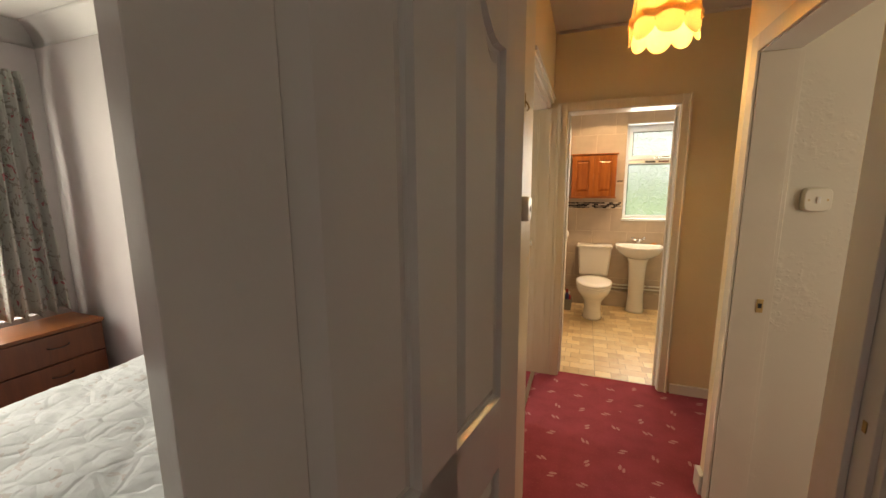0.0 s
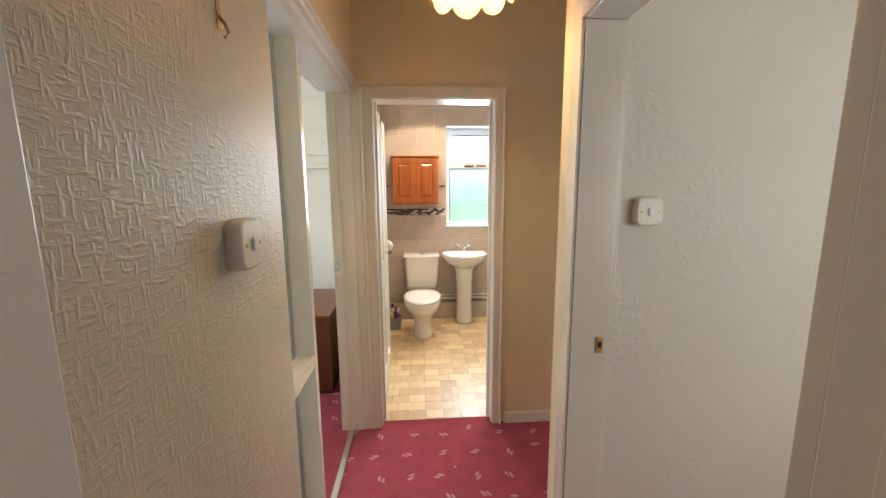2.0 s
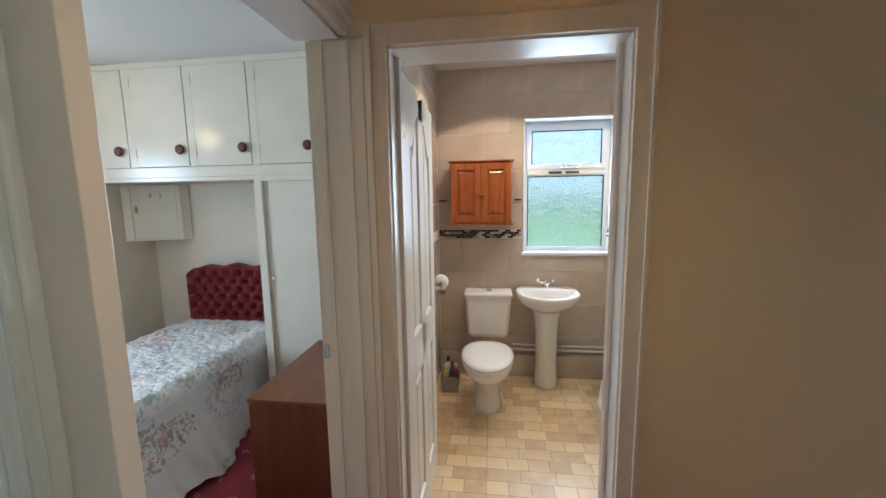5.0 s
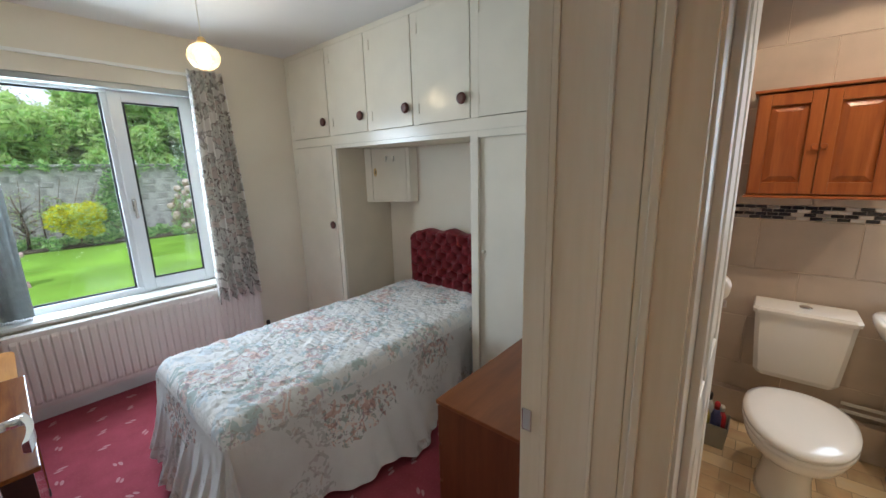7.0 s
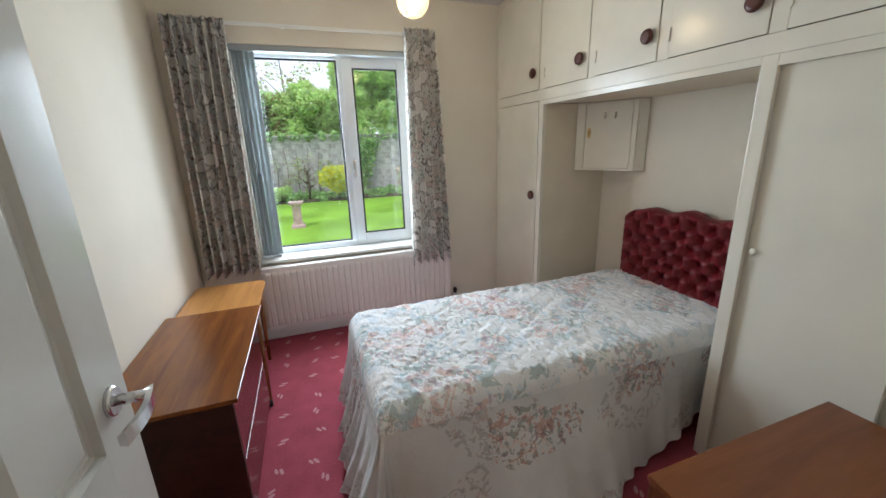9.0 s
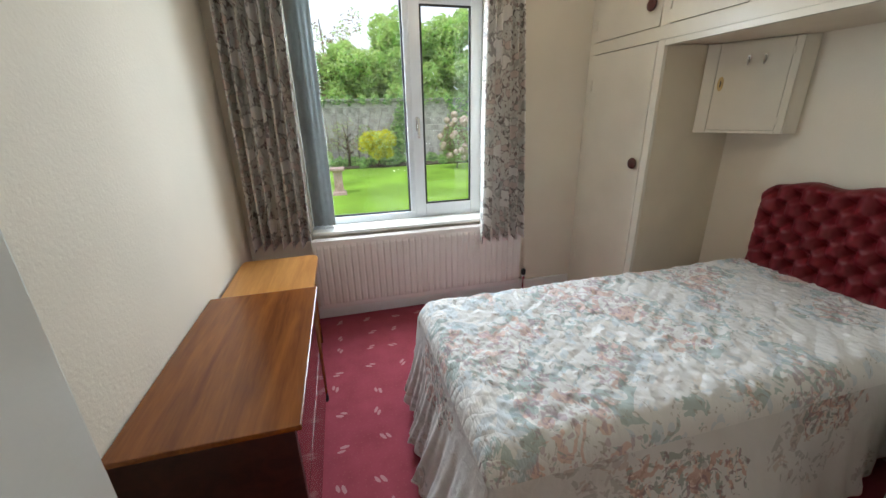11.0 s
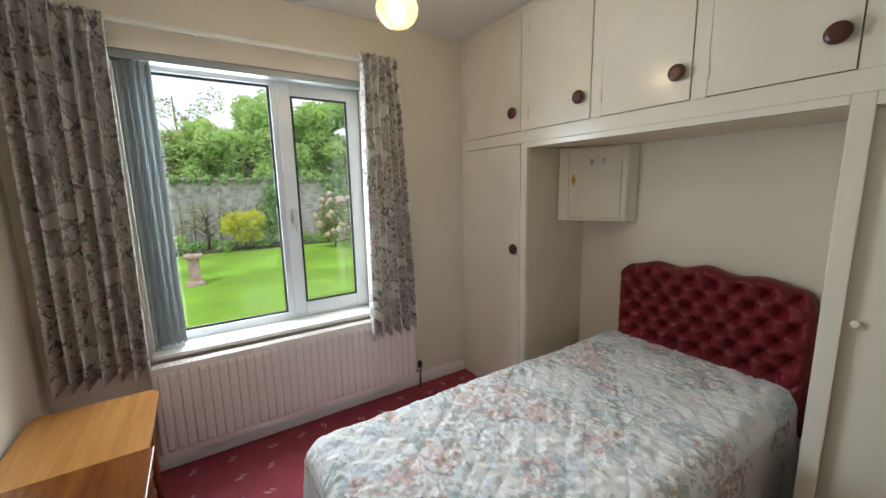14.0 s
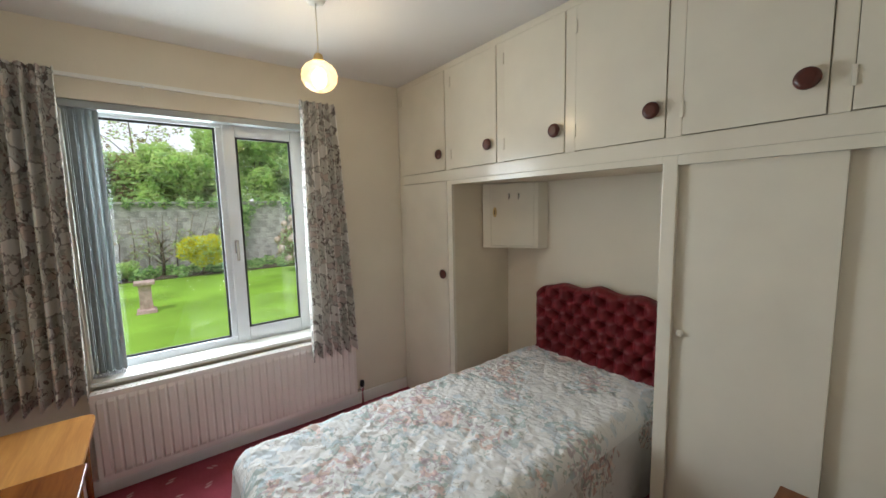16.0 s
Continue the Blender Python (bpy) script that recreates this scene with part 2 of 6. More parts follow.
CARPET = mat("red_carpet", (0.345, 0.068, 0.094), 0.95, vary=0.14, scale=9, bump=1.0, bump_scale=500, spec=0.1)
_b, _c = base(CARPET)
_m1, _ = motif(CARPET, 5.6, 0.023, 0.009, 0.42, off=(0.006, 0.009))
_m2, _ = motif(CARPET, 5.6, 0.020, 0.008, 0.42, off=(-0.010, -0.011))
_m3, _ = motif(CARPET, 34.0, 0.0035, 0.0035, 0.6)
_sprig = math_node(CARPET, "MAXIMUM", _m1, _m2)
_c = mix_color(CARPET, math_node(CARPET, "MULTIPLY", _m3, 0.35), _c, (0.40, 0.13, 0.13))
CARPET.node_tree.links.new(mix_color(CARPET, math_node(CARPET, "MULTIPLY", _sprig, 0.62), _c, (0.60, 0.38, 0.38)), _b.inputs["Base Color"])

VINYL = mat("patterned_vinyl", (0.50, 0.36, 0.20), 0.36, spec=0.9, vary=0.12, scale=9)
_b, _c = base(VINYL)
_tc = node(VINYL, "ShaderNodeTexCoord")
_br = node(VINYL, "ShaderNodeTexBrick", Scale=1.0)
_br.offset, _br.squash, _br.squash_frequency = 0.5, 1.6, 2
for _k, _v in (("Color1", (0.92, 0.75, 0.49, 1)), ("Color2", (0.63, 0.45, 0.25, 1)), ("Mortar", (0.47, 0.34, 0.20, 1)), ("Mortar Size", 0.002), ("Brick Width", 0.12), ("Row Height", 0.098), ("Bias", -0.1)):
    _br.inputs[_k].default_value = _v
VINYL.node_tree.links.new(_tc.outputs["Object"], _br.inputs["Vector"])
_n = node(VINYL, "ShaderNodeTexNoise", Scale=14.0, Detail=6.0)
VINYL.node_tree.links.new(_tc.outputs["Object"], _n.inputs["Vector"])
_mc = node(VINYL, "ShaderNodeMix")
_mc.data_type, _mc.blend_type = "RGBA", "OVERLAY"
_mc.inputs[0].default_value = 0.45
VINYL.node_tree.links.new(_br.outputs["Color"], _mc.inputs[6])
VINYL.node_tree.links.new(_n.outputs["Fac"], _mc.inputs[7])
VINYL.node_tree.links.new(_mc.outputs[2], _b.inputs["Base Color"])

BATH_TILE = mat("bath_tile", (0.53, 0.445, 0.37), 0.18, vary=0.14, scale=4)
GROUT = mat("grout", (0.72, 0.62, 0.52), 0.8)
MOSAIC_DARK = mat("mosaic_dark", (0.03, 0.025, 0.03), 0.15)
MOSAIC_GREY = mat("mosaic_grey", (0.36, 0.33, 0.31), 0.15)
MOSAIC_PALE = mat("mosaic_pale", (0.72, 0.68, 0.64), 0.15)
BATH_CEIL_M = mat("bathroom_ceiling", (0.74, 0.72, 0.70), 0.25, vary=0.03)
LAWN = mat("lawn", (0.19, 0.34, 0.04), 0.9, vary=0.35, scale=0.8, bump=1, bump_scale=60, spec=0.1)
_b, _c = base(LAWN)
_n = node(LAWN, "ShaderNodeTexNoise", Scale=2.2, Detail=8.0)
_r = math_node(LAWN, "GREATER_THAN", _n.outputs["Fac"], 0.58)
LAWN.node_tree.links.new(mix_color(LAWN, math_node(LAWN, "MULTIPLY", _r, 0.45), _c, (0.26, 0.31, 0.05)), _b.inputs["Base Color"])
STONE_M = mat("garden_stone", (0.36, 0.35, 0.32), 0.9, vary=0.45, scale=1.2, bump=1, bump_scale=14)
MORTAR = mat("garden_mortar", (0.38, 0.375, 0.34), 0.95, vary=0.2, scale=3, bump=1, bump_scale=20)
LEAF_A = mat("leaf_green", (0.52, 0.72, 0.29), 0.6, vary=0.3, scale=3)
LEAF_B = mat("leaf_bright", (0.60, 0.75, 0.29), 0.6, vary=0.3, scale=3)
LEAF_C = mat("leaf_dark", (0.24, 0.43, 0.15), 0.6, vary=0.4, scale=3)
LEAF_Y = mat("leaf_yellow", (0.74, 0.70, 0.03), 0.6, vary=0.3, scale=6)
LEAF_R = mat("leaf_rust", (0.33, 0.24, 0.14), 0.6, vary=0.3, scale=3)
for _m in (LEAF_A, LEAF_B, LEAF_C, LEAF_Y, LEAF_R):
    _n, _l = _m.node_tree.nodes, _m.node_tree.links
    _tl, _mx = _n.new("ShaderNodeBsdfTranslucent"), _n.new("ShaderNodeMixShader")
    _l.new(_n["Principled BSDF"].inputs["Base Color"].links[0].from_socket, _tl.inputs["Color"])
    _mx.inputs[0].default_value = 0.6
    _l.new(_n["Principled BSDF"].outputs[0], _mx.inputs[1])
    _l.new(_tl.outputs[0], _mx.inputs[2])
    _l.new(_mx.outputs[0], _n["Material Output"].inputs["Surface"])
BARK = mat("bark", (0.12, 0.09, 0.065), 0.9, vary=0.4, scale=10, bump=1, bump_scale=30)
# petal pink dulled: glare haze over the garden is mixed into the colour
PETAL = mat("hazed_pink_petal", (0.42, 0.33, 0.27), 0.7, vary=0.3, scale=14)
SOIL = mat("soil", (0.07, 0.055, 0.035), 1.0, vary=0.4, scale=6, bump=1, bump_scale=30)
STUMP_M = mat("pinkish_stone", (0.42, 0.30, 0.27), 0.9, vary=0.35, scale=9, bump=1, bump_scale=25)
VELVET = mat("red_velvet", (0.155, 0.007, 0.013), 0.44, vary=0.2, scale=14, bump=0.2, bump_scale=300, spec=0.35)
BASE_RED = mat("dark_red_cloth", (0.10, 0.012, 0.02), 0.9, vary=0.2, scale=20)
BLIND = mat("blind_cloth", (0.70, 0.74, 0.74), 0.8, vary=0.12, scale=30)
# shower chrome darkened: the dim surroundings it mirrors are put into the colour
DIM_CHROME = mat("dim_chrome", (0.42, 0.44, 0.46), 0.32, 1.0, vary=0.08)
RAIL_GREY = mat("grey_aluminium", (0.34, 0.36, 0.36), 0.4, 0.6, vary=0.05)
GLOSS_RED = mat("glossy_red_brown_front", (0.10, 0.022, 0.014), 0.12, vary=0.15, scale=5)
MAUVE = MAUVE_WALL
SHADE_CLOTH = mat("pleated_shade", (0.78, 0.56, 0.28), 0.8, vary=0.08, scale=20)
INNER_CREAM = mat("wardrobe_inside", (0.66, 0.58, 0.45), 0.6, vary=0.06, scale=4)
PAPER = mat("toilet_paper", (0.80, 0.76, 0.72), 0.9)
GREY_BIN = mat("grey_bin", (0.30, 0.30, 0.27), 0.5)
SOAP = mat("orange_soap", (0.75, 0.30, 0.08), 0.4)


def relief(m, kind="anaglypta"):
    """Embossed wallpaper: short strokes up and across."""
    b, _ = base(m)
    l = m.node_tree.links
    tc = node(m, "ShaderNodeTexCoord")
    total = None
    for stretch in ((1, 95, 20), (1, 24, 95)) if kind == "anaglypta" else ((14, 14, 14), (30, 30, 30)):
        mp = node(m, "ShaderNodeMapping", Scale=stretch)
        l.new(tc.outputs["Object"], mp.inputs[0])
        n1 = node(m, "ShaderNodeTexNoise", Scale=1.6, Detail=2.0)
        l.new(mp.outputs[0], n1.inputs["Vector"])
        v = math_node(m, "SMOOTH_MAX", math_node(m, "SUBTRACT", n1.outputs["Fac"], 0.52), 0.0, 0.05)
        total = v if total is None else math_node(m, "MAXIMUM", total, v)
    if kind != "anaglypta":
        daubs = node(m, "ShaderNodeTexNoise", Scale=3.5, Detail=3.0)
        l.new(tc.outputs["Object"], daubs.inputs["Vector"])
        where = math_node(m, "SMOOTH_MAX", math_node(m, "SUBTRACT", daubs.outputs["Fac"], 0.47), 0.012, 0.05)
        total = math_node(m, "MULTIPLY", total, math_node(m, "MULTIPLY", where, 9.0))
    bp = node(m, "ShaderNodeBump", Strength=0.33 if kind == "anaglypta" else 0.42, Distance=0.012)
    l.new(total, bp.inputs["Height"])
    l.new(bp.outputs["Normal"], b.inputs["Normal"])
    return m


TEXTURED = relief(mat("embossed_wallpaper", (0.70, 0.65, 0.52), 0.40, vary=0.05, scale=3))
LINING = relief(mat("rough_lining_paper", (0.70, 0.66, 0.56), 0.6, vary=0.04, scale=2), "rough")


def cloth_print(name, ground, cells, rough=0.85, flowers=(), quilt=0.0, coord="Object", blossoms=()):
    """Printed cotton: clusters of petals and leaves on a pale ground, with a quilted relief."""
    m = mat(name, ground, rough, vary=0.08, scale=5, spec=0.15)
    b, c = base(m)
    l = m.node_tree.links
    tc = node(m, "ShaderNodeTexCoord")
    vec = tc.outputs[coord]
    cl = node(m, "ShaderNodeTexNoise", Scale=cells, Detail=1.0)
    l.new(vec, cl.inputs["Vector"])
    for k, (color, scale, size, low, high, amount) in enumerate(flowers):
        v = node(m, "ShaderNodeTexNoise", Scale=scale, Detail=2.0, Distortion=1.5)
        mp = node(m, "ShaderNodeMapping", Location=(k * 3.1, k * 1.7, k * 2.3))
        l.new(vec, mp.inputs[0])
        l.new(mp.outputs[0], v.inputs["Vector"])
        mask = math_node(m, "GREATER_THAN", v.outputs["Fac"], size)
        where = math_node(m, "MULTIPLY", math_node(m, "GREATER_THAN", cl.outputs["Fac"], low), math_node(m, "LESS_THAN", cl.outputs["Fac"], high))
        c = mix_color(m, math_node(m, "MULTIPLY", math_node(m, "MULTIPLY", mask, where), amount), c, color)
    for k, (color, rim, scale, size) in enumerate(blossoms):
        bend = node(m, "ShaderNodeTexNoise", Scale=26.0, Detail=2.0)
        l.new(vec, bend.inputs["Vector"])
        mp = node(m, "ShaderNodeMapping", Location=(0, k * 1.37, k * .71), Scale=(.01, 1.5, 1.0))
        l.new(vec, mp.inputs[0])
        vo = node(m, "ShaderNodeTexVoronoi", Scale=scale, Randomness=0.8)
        l.new(mp.outputs[0], vo.inputs["Vector"])
        d = math_node(m, "MULTIPLY_ADD", bend.outputs["Fac"], 0.34, vo.outputs["Distance"])
        pick = node(m, "ShaderNodeSeparateColor")
        l.new(vo.outputs["Color"], pick.inputs[0])
        d = math_node(m, "MULTIPLY_ADD", math_node(m, "GREATER_THAN", pick.outputs[0], 0.62), 2.0, d)
        c = mix_color(m, math_node(m, "MULTIPLY", math_node(m, "LESS_THAN", d, size * 1.10), 0.5), c, rim)
        c = mix_color(m, math_node(m, "MULTIPLY", math_node(m, "LESS_THAN", d, size), 0.92), c, color)
        c = mix_color(m, math_node(m, "MULTIPLY", math_node(m, "LESS_THAN", d, size * .52), 0.35), c, rim)
    l.new(c, b.inputs["Base Color"])
    wr = node(m, "ShaderNodeTexNoise", Scale=22.0, Detail=5.0, Distortion=0.8)
    l.new(vec, wr.inputs["Vector"])
    h = wr.outputs["Fac"]
    if quilt > 15:
        sx = node(m, "ShaderNodeSeparateXYZ")
        warp = node(m, "ShaderNodeTexNoise", Scale=5.0, Detail=3.0)
        l.new(vec, warp.inputs["Vector"])
        l.new(vec, sx.inputs[0])
        push = math_node(m, "MULTIPLY", warp.outputs["Fac"], 4.2)
        rows = []
        for a, bb in ((1.0, 0.72), (1.0, -0.72)):
            s = math_node(m, "ADD", math_node(m, "MULTIPLY", sx.outputs[0], quilt * 2.0 * a), math_node(m, "MULTIPLY", sx.outputs[1], quilt * 2.0 * bb))
            rows.append(math_node(m, "ABSOLUTE", math_node(m, "SINE", math_node(m, "ADD", s, push))))
        puffs = math_node(m, "POWER", math_node(m, "MINIMUM", rows[0], rows[1]), 0.5)
        mp = node(m, "ShaderNodeMapping", Scale=(17.0, 60.0, 20.0), Rotation=(0, 0, 0.5))
        l.new(vec, mp.inputs[0])
        cr = node(m, "ShaderNodeTexNoise", Scale=1.0, Detail=4.0, Distortion=1.6)
        l.new(mp.outputs[0], cr.inputs["Vector"])
        h = math_node(m, "ADD", math_node(m, "MULTIPLY", puffs, 1.05), math_node(m, "MULTIPLY", cr.outputs["Fac"], 1.7))
    elif quilt:
        vo = node(m, "ShaderNodeTexVoronoi", Scale=quilt, Randomness=0.75)
        vo.feature = "DISTANCE_TO_EDGE"
        l.new(vec, vo.inputs["Vector"])
        h = math_node(m, "ADD", h, math_node(m, "MULTIPLY", math_node(m, "MINIMUM", vo.outputs["Distance"], 0.12), 6.0))
    bp = node(m, "ShaderNodeBump", Strength=0.36 if quilt > 15 else 0.55, Distance=0.008)
    l.new(h, bp.inputs["Height"])
    l.new(bp.outputs["Normal"], b.inputs["Normal"])
    return m


QUILT = cloth_print("floral_quilt", (0.80, 0.795, 0.79), 3.2, quilt=21, flowers=(
    ((0.66, 0.40, 0.33), 11, 0.55, 0.51, 1.0, 0.55), ((0.30, 0.42, 0.41), 15, 0.54, 0.46, 0.60, 0.6),
    ((0.48, 0.36, 0.42), 22, 0.56, 0.53, 0.72, 0.6), ((0.50, 0.61, 0.70), 9, 0.55, 0.38, 0.54, 0.42), ((0.36, 0.32, 0.28), 30, 0.63, 0.42, 1.0, 0.55)))
SKIRT = cloth_print("floral_skirt", (0.72, 0.72, 0.72), 2.4, flowers=(
    ((0.44, 0.28, 0.22), 12, 0.57, 0.58, 1.0, 0.35), ((0.26, 0.27, 0.26), 17, 0.57, 0.56, 0.72, 0.4), ((0.34, 0.26, 0.29), 21, 0.60, 0.55, 0.70, 0.35)))
_b, _c = base(SKIRT)
_tc = node(SKIRT, "ShaderNodeTexCoord")
_wob = node(SKIRT, "ShaderNodeTexNoise", Scale=7.0, Detail=3.0)
SKIRT.node_tree.links.new(_tc.outputs["Object"], _wob.inputs["Vector"])
for _k, (_place, _ry, _rz) in enumerate((((-1.15, 3.38, .33), .25, .12), ((-1.15, 4.02, .42), .17, .10), ((-1.17, 4.45, .40), .12, .08), ((-1.75, 2.68, .38), .16, .10))):
    _mp = node(SKIRT, "ShaderNodeMapping", Location=_place, Scale=(.25, _ry, _rz))
    _mp.vector_type = "TEXTURE"
    SKIRT.node_tree.links.new(_tc.outputs["Object"], _mp.inputs[0])
    _len = node(SKIRT, "ShaderNodeVectorMath")
    _len.operation = "LENGTH"
    SKIRT.node_tree.links.new(_mp.outputs[0], _len.inputs[0])
    _in = math_node(SKIRT, "LESS_THAN", math_node(SKIRT, "ADD", _len.outputs["Value"], math_node(SKIRT, "MULTIPLY", _wob.outputs["Fac"], 1.4)), 1.62)
    for _j, (_col, _sc, _th) in enumerate((((.26, .31, .29), 16, .54), ((.56, .33, .28), 12, .56), ((.30, .20, .23), 21, .60), ((.80, .68, .62), 18, .60))):
        _nz = node(SKIRT, "ShaderNodeTexNoise", Scale=float(_sc + _k), Detail=2.5, Distortion=2.0)
        SKIRT.node_tree.links.new(_tc.outputs["Object"], _nz.inputs["Vector"])
        _c = mix_color(SKIRT, math_node(SKIRT, "MULTIPLY", math_node(SKIRT, "MULTIPLY", _in, math_node(SKIRT, "GREATER_THAN", _nz.outputs["Fac"], _th)), .7), _c, _col)
SKIRT.node_tree.links.new(_c, _b.inputs["Base Color"])
MATTRESS = cloth_print("quilted_ticking", (0.62, 0.66, 0.68), 4.0, quilt=9, flowers=(((0.45, 0.38, 0.36), 16, 0.60, 0.50, 0.62, 0.5),))
CURTAIN = cloth_print("floral_curtain", (0.78, 0.76, 0.71), 5.0, rough=0.9, flowers=(
    ((0.19, 0.16, 0.145), 17, 0.585, 0.42, 1.0, 0.85), ((0.40, 0.41, 0.37), 11, 0.565, 0.0, 0.5, 0.6), ((0.42, 0.28, 0.26), 25, 0.62, 0.0, 1.0, 0.6)),
    blossoms=(((0.76, 0.66, 0.61), (0.30, 0.20, 0.19), 15.0, 0.54), ((0.95, 0.92, 0.88), (0.25, 0.21, 0.20), 8.5, 0.64)))
_n, _l = CURTAIN.node_tree.nodes, CURTAIN.node_tree.links
_tl, _mx = _n.new("ShaderNodeBsdfTranslucent"), _n.new("ShaderNodeMixShader")
_l.new(base(CURTAIN)[1], _tl.inputs["Color"])
_mx.inputs[0].default_value = 0.30
_l.new(_n["Principled BSDF"].outputs[0], _mx.inputs[1])
_l.new(_tl.outputs[0], _mx.inputs[2])
_l.new(_mx.outputs[0], _n["Material Output"].inputs["Surface"])
CURTAIN_PALE = cloth_print("pale_floral_curtain", (0.50, 0.50, 0.47), 6.0, rough=0.9, flowers=(
    ((0.28, 0.25, 0.22), 16, 0.58, 0.0, 1.0, 0.8), ((0.42, 0.12, 0.14), 14, 0.66, 0.4, 1.0, 0.9)))


def clear_glass(name, tint=(1, 1, 1), rough=0.0, wavy=0.0, wave_scale=30.0, stripe=None, milk=0.0, gloss=0.7):
    """Thin glass: a clear part and a mirror part by Fresnel."""
    m = bpy.data.materials.new(name)
    m.use_nodes = True
    n, l = m.node_tree.nodes, m.node_tree.links
    n.remove(n["Principled BSDF"])
    out = n["Material Output"]
    if wavy or stripe:
        t = n.new("ShaderNodeBsdfRefraction")
        t.inputs["IOR"].default_value = 1.25
        t.inputs["Roughness"].default_value = rough
    else:
        t = n.new("ShaderNodeBsdfTransparent")
    t.inputs["Color"].default_value = (*tint, 1)
    g = n.new("ShaderNodeBsdfGlossy")
    g.inputs["Roughness"].default_value = 0.02
    lw, pw, fr = n.new("ShaderNodeLayerWeight"), n.new("ShaderNodeMath"), n.new("ShaderNodeMath")
    lw.inputs["Blend"].default_value = 0.5
    pw.operation, fr.operation = "POWER", "MULTIPLY_ADD"
    pw.inputs[1].default_value, fr.inputs[1].default_value, fr.inputs[2].default_value = 4.0, gloss, 0.04
    l.new(lw.outputs["Facing"], pw.inputs[0])
    l.new(pw.outputs[0], fr.inputs[0])
    mx = n.new("ShaderNodeMixShader")
    l.new(fr.outputs[0], mx.inputs[0])
    l.new(t.outputs[0], mx.inputs[1])
    l.new(g.outputs[0], mx.inputs[2])
    l.new(mx.outputs[0], out.inputs["Surface"])
    if milk:
        tl, m2 = n.new("ShaderNodeBsdfTranslucent"), n.new("ShaderNodeMixShader")
        tl.inputs["Color"].default_value = (*tint, 1)
        m2.inputs[0].default_value = milk
        l.new(t.outputs[0], m2.inputs[1])
        l.new(tl.outputs[0], m2.inputs[2])
        l.new(m2.outputs[0], mx.inputs[1])
    if wavy:
        tc = n.new("ShaderNodeTexCoord")
        nz = n.new("ShaderNodeTexNoise")
        nz.inputs["Scale"].default_value, nz.inputs["Distortion"].default_value = wave_scale, 1.5
        l.new(tc.outputs["Object"], nz.inputs["Vector"])
        bp = n.new("ShaderNodeBump")
        bp.inputs["Strength"].default_value, bp.inputs["Distance"].default_value = wavy, 0.02
        l.new(nz.outputs["Fac"], bp.inputs["Height"])
        for s in (t, g, tl) if milk else (t, g):
            l.new(bp.outputs["Normal"], s.inputs["Normal"])
    return m


PANE = clear_glass("window_glass")
OBSCURE = clear_glass("obscured_glass", (0.88, 0.93, 1.0), 0.14, wavy=1.0, wave_scale=19, milk=0.30)
SHOWER_GLASS = clear_glass("shower_glass", (0.93, 0.96, 0.95), gloss=0.05)
REEDED = clear_glass("reeded_glass", (0.95, 0.95, 0.90), 0.12, stripe=True, milk=0.22)
AMBER = bpy.data.materials.new("amber_ribbed_glass")
AMBER.use_nodes = True
_n, _l = AMBER.node_tree.nodes, AMBER.node_tree.links
_tl, _tp, _gs = _n.new("ShaderNodeBsdfTranslucent"), _n.new("ShaderNodeBsdfTransparent"), _n.new("ShaderNodeBsdfGlossy")
_tl.inputs["Color"].default_value, _tp.inputs["Color"].default_value, _gs.inputs["Roughness"].default_value = (0.98, 0.80, 0.54, 1), (1.0, 0.92, 0.78, 1), 0.05
_m1x, _m2x, _fr = _n.new("ShaderNodeMixShader"), _n.new("ShaderNodeMixShader"), _n.new("ShaderNodeFresnel")
_m1x.inputs[0].default_value = 0.22
_l.new(_tp.outputs[0], _m1x.inputs[1]), _l.new(_tl.outputs[0], _m1x.inputs[2])
_l.new(_fr.outputs[0], _m2x.inputs[0]), _l.new(_m1x.outputs[0], _m2x.inputs[1]), _l.new(_gs.outputs[0], _m2x.inputs[2])
_l.new(_m2x.outputs[0], _n["Material Output"].inputs["Surface"])
BULB = bpy.data.materials.new("lit_bulb")
BULB.use_nodes = True
BULB.node_tree.nodes["Principled BSDF"].inputs["Emission Color"].default_value = (1, 0.80, 0.54, 1)
BULB.node_tree.nodes["Principled BSDF"].inputs["Emission Strength"].default_value = 7
SHADE_CLOTH.node_tree.nodes["Principled BSDF"].inputs["Roughness"].default_value = 0.9
_n, _l = SHADE_CLOTH.node_tree.nodes, SHADE_CLOTH.node_tree.links
_tr = _n.new("ShaderNodeBsdfTranslucent")
_tr.inputs["Color"].default_value = (0.92, 0.62, 0.30, 1)
_mx = _n.new("ShaderNodeMixShader")
_mx.inputs[0].default_value = 0.20
_l.new(_n["Principled BSDF"].outputs[0], _mx.inputs[1])
_l.new(_tr.outputs[0], _mx.inputs[2])
_l.new(_mx.outputs[0], _n["Material Output"].inputs["Surface"])


def pane(name, material, parent, box_, label=""):
    ob = slab(name, material, parent, box_, bevel=0.0, label=label)
    ob.visible_shadow = False
    return ob


# ---------------------------------------------------------------- shell
structure("floor", CARPET, "red carpet with small pale leaf sprigs", (-3.30, 1.72, -0.1, EAST + .1, 4.95, 0.0), (EAST + .1, 1.15, -0.1, 0.94, END + .03, 0.0), (-3.30, -2.6, -0.1, 0.94, 1.15, 0.0), (-3.30, 1.15, -.1, EAST + .1, 1.72, 0.0), (0.94, -0.6, -0.1, 4.1, END + .03, 0.0))
structure("floor_bathroom", VINYL, "beige patterned vinyl floor", (BATH_W - .05, END + .03, -.1, 2.4, 5.2, 0.002))
structure("threshold_strip", CHROME, "thin metal carpet strip in the bedroom doorway", (0.0, 2.26, 0.001, 0.03, 2.96, 0.006))
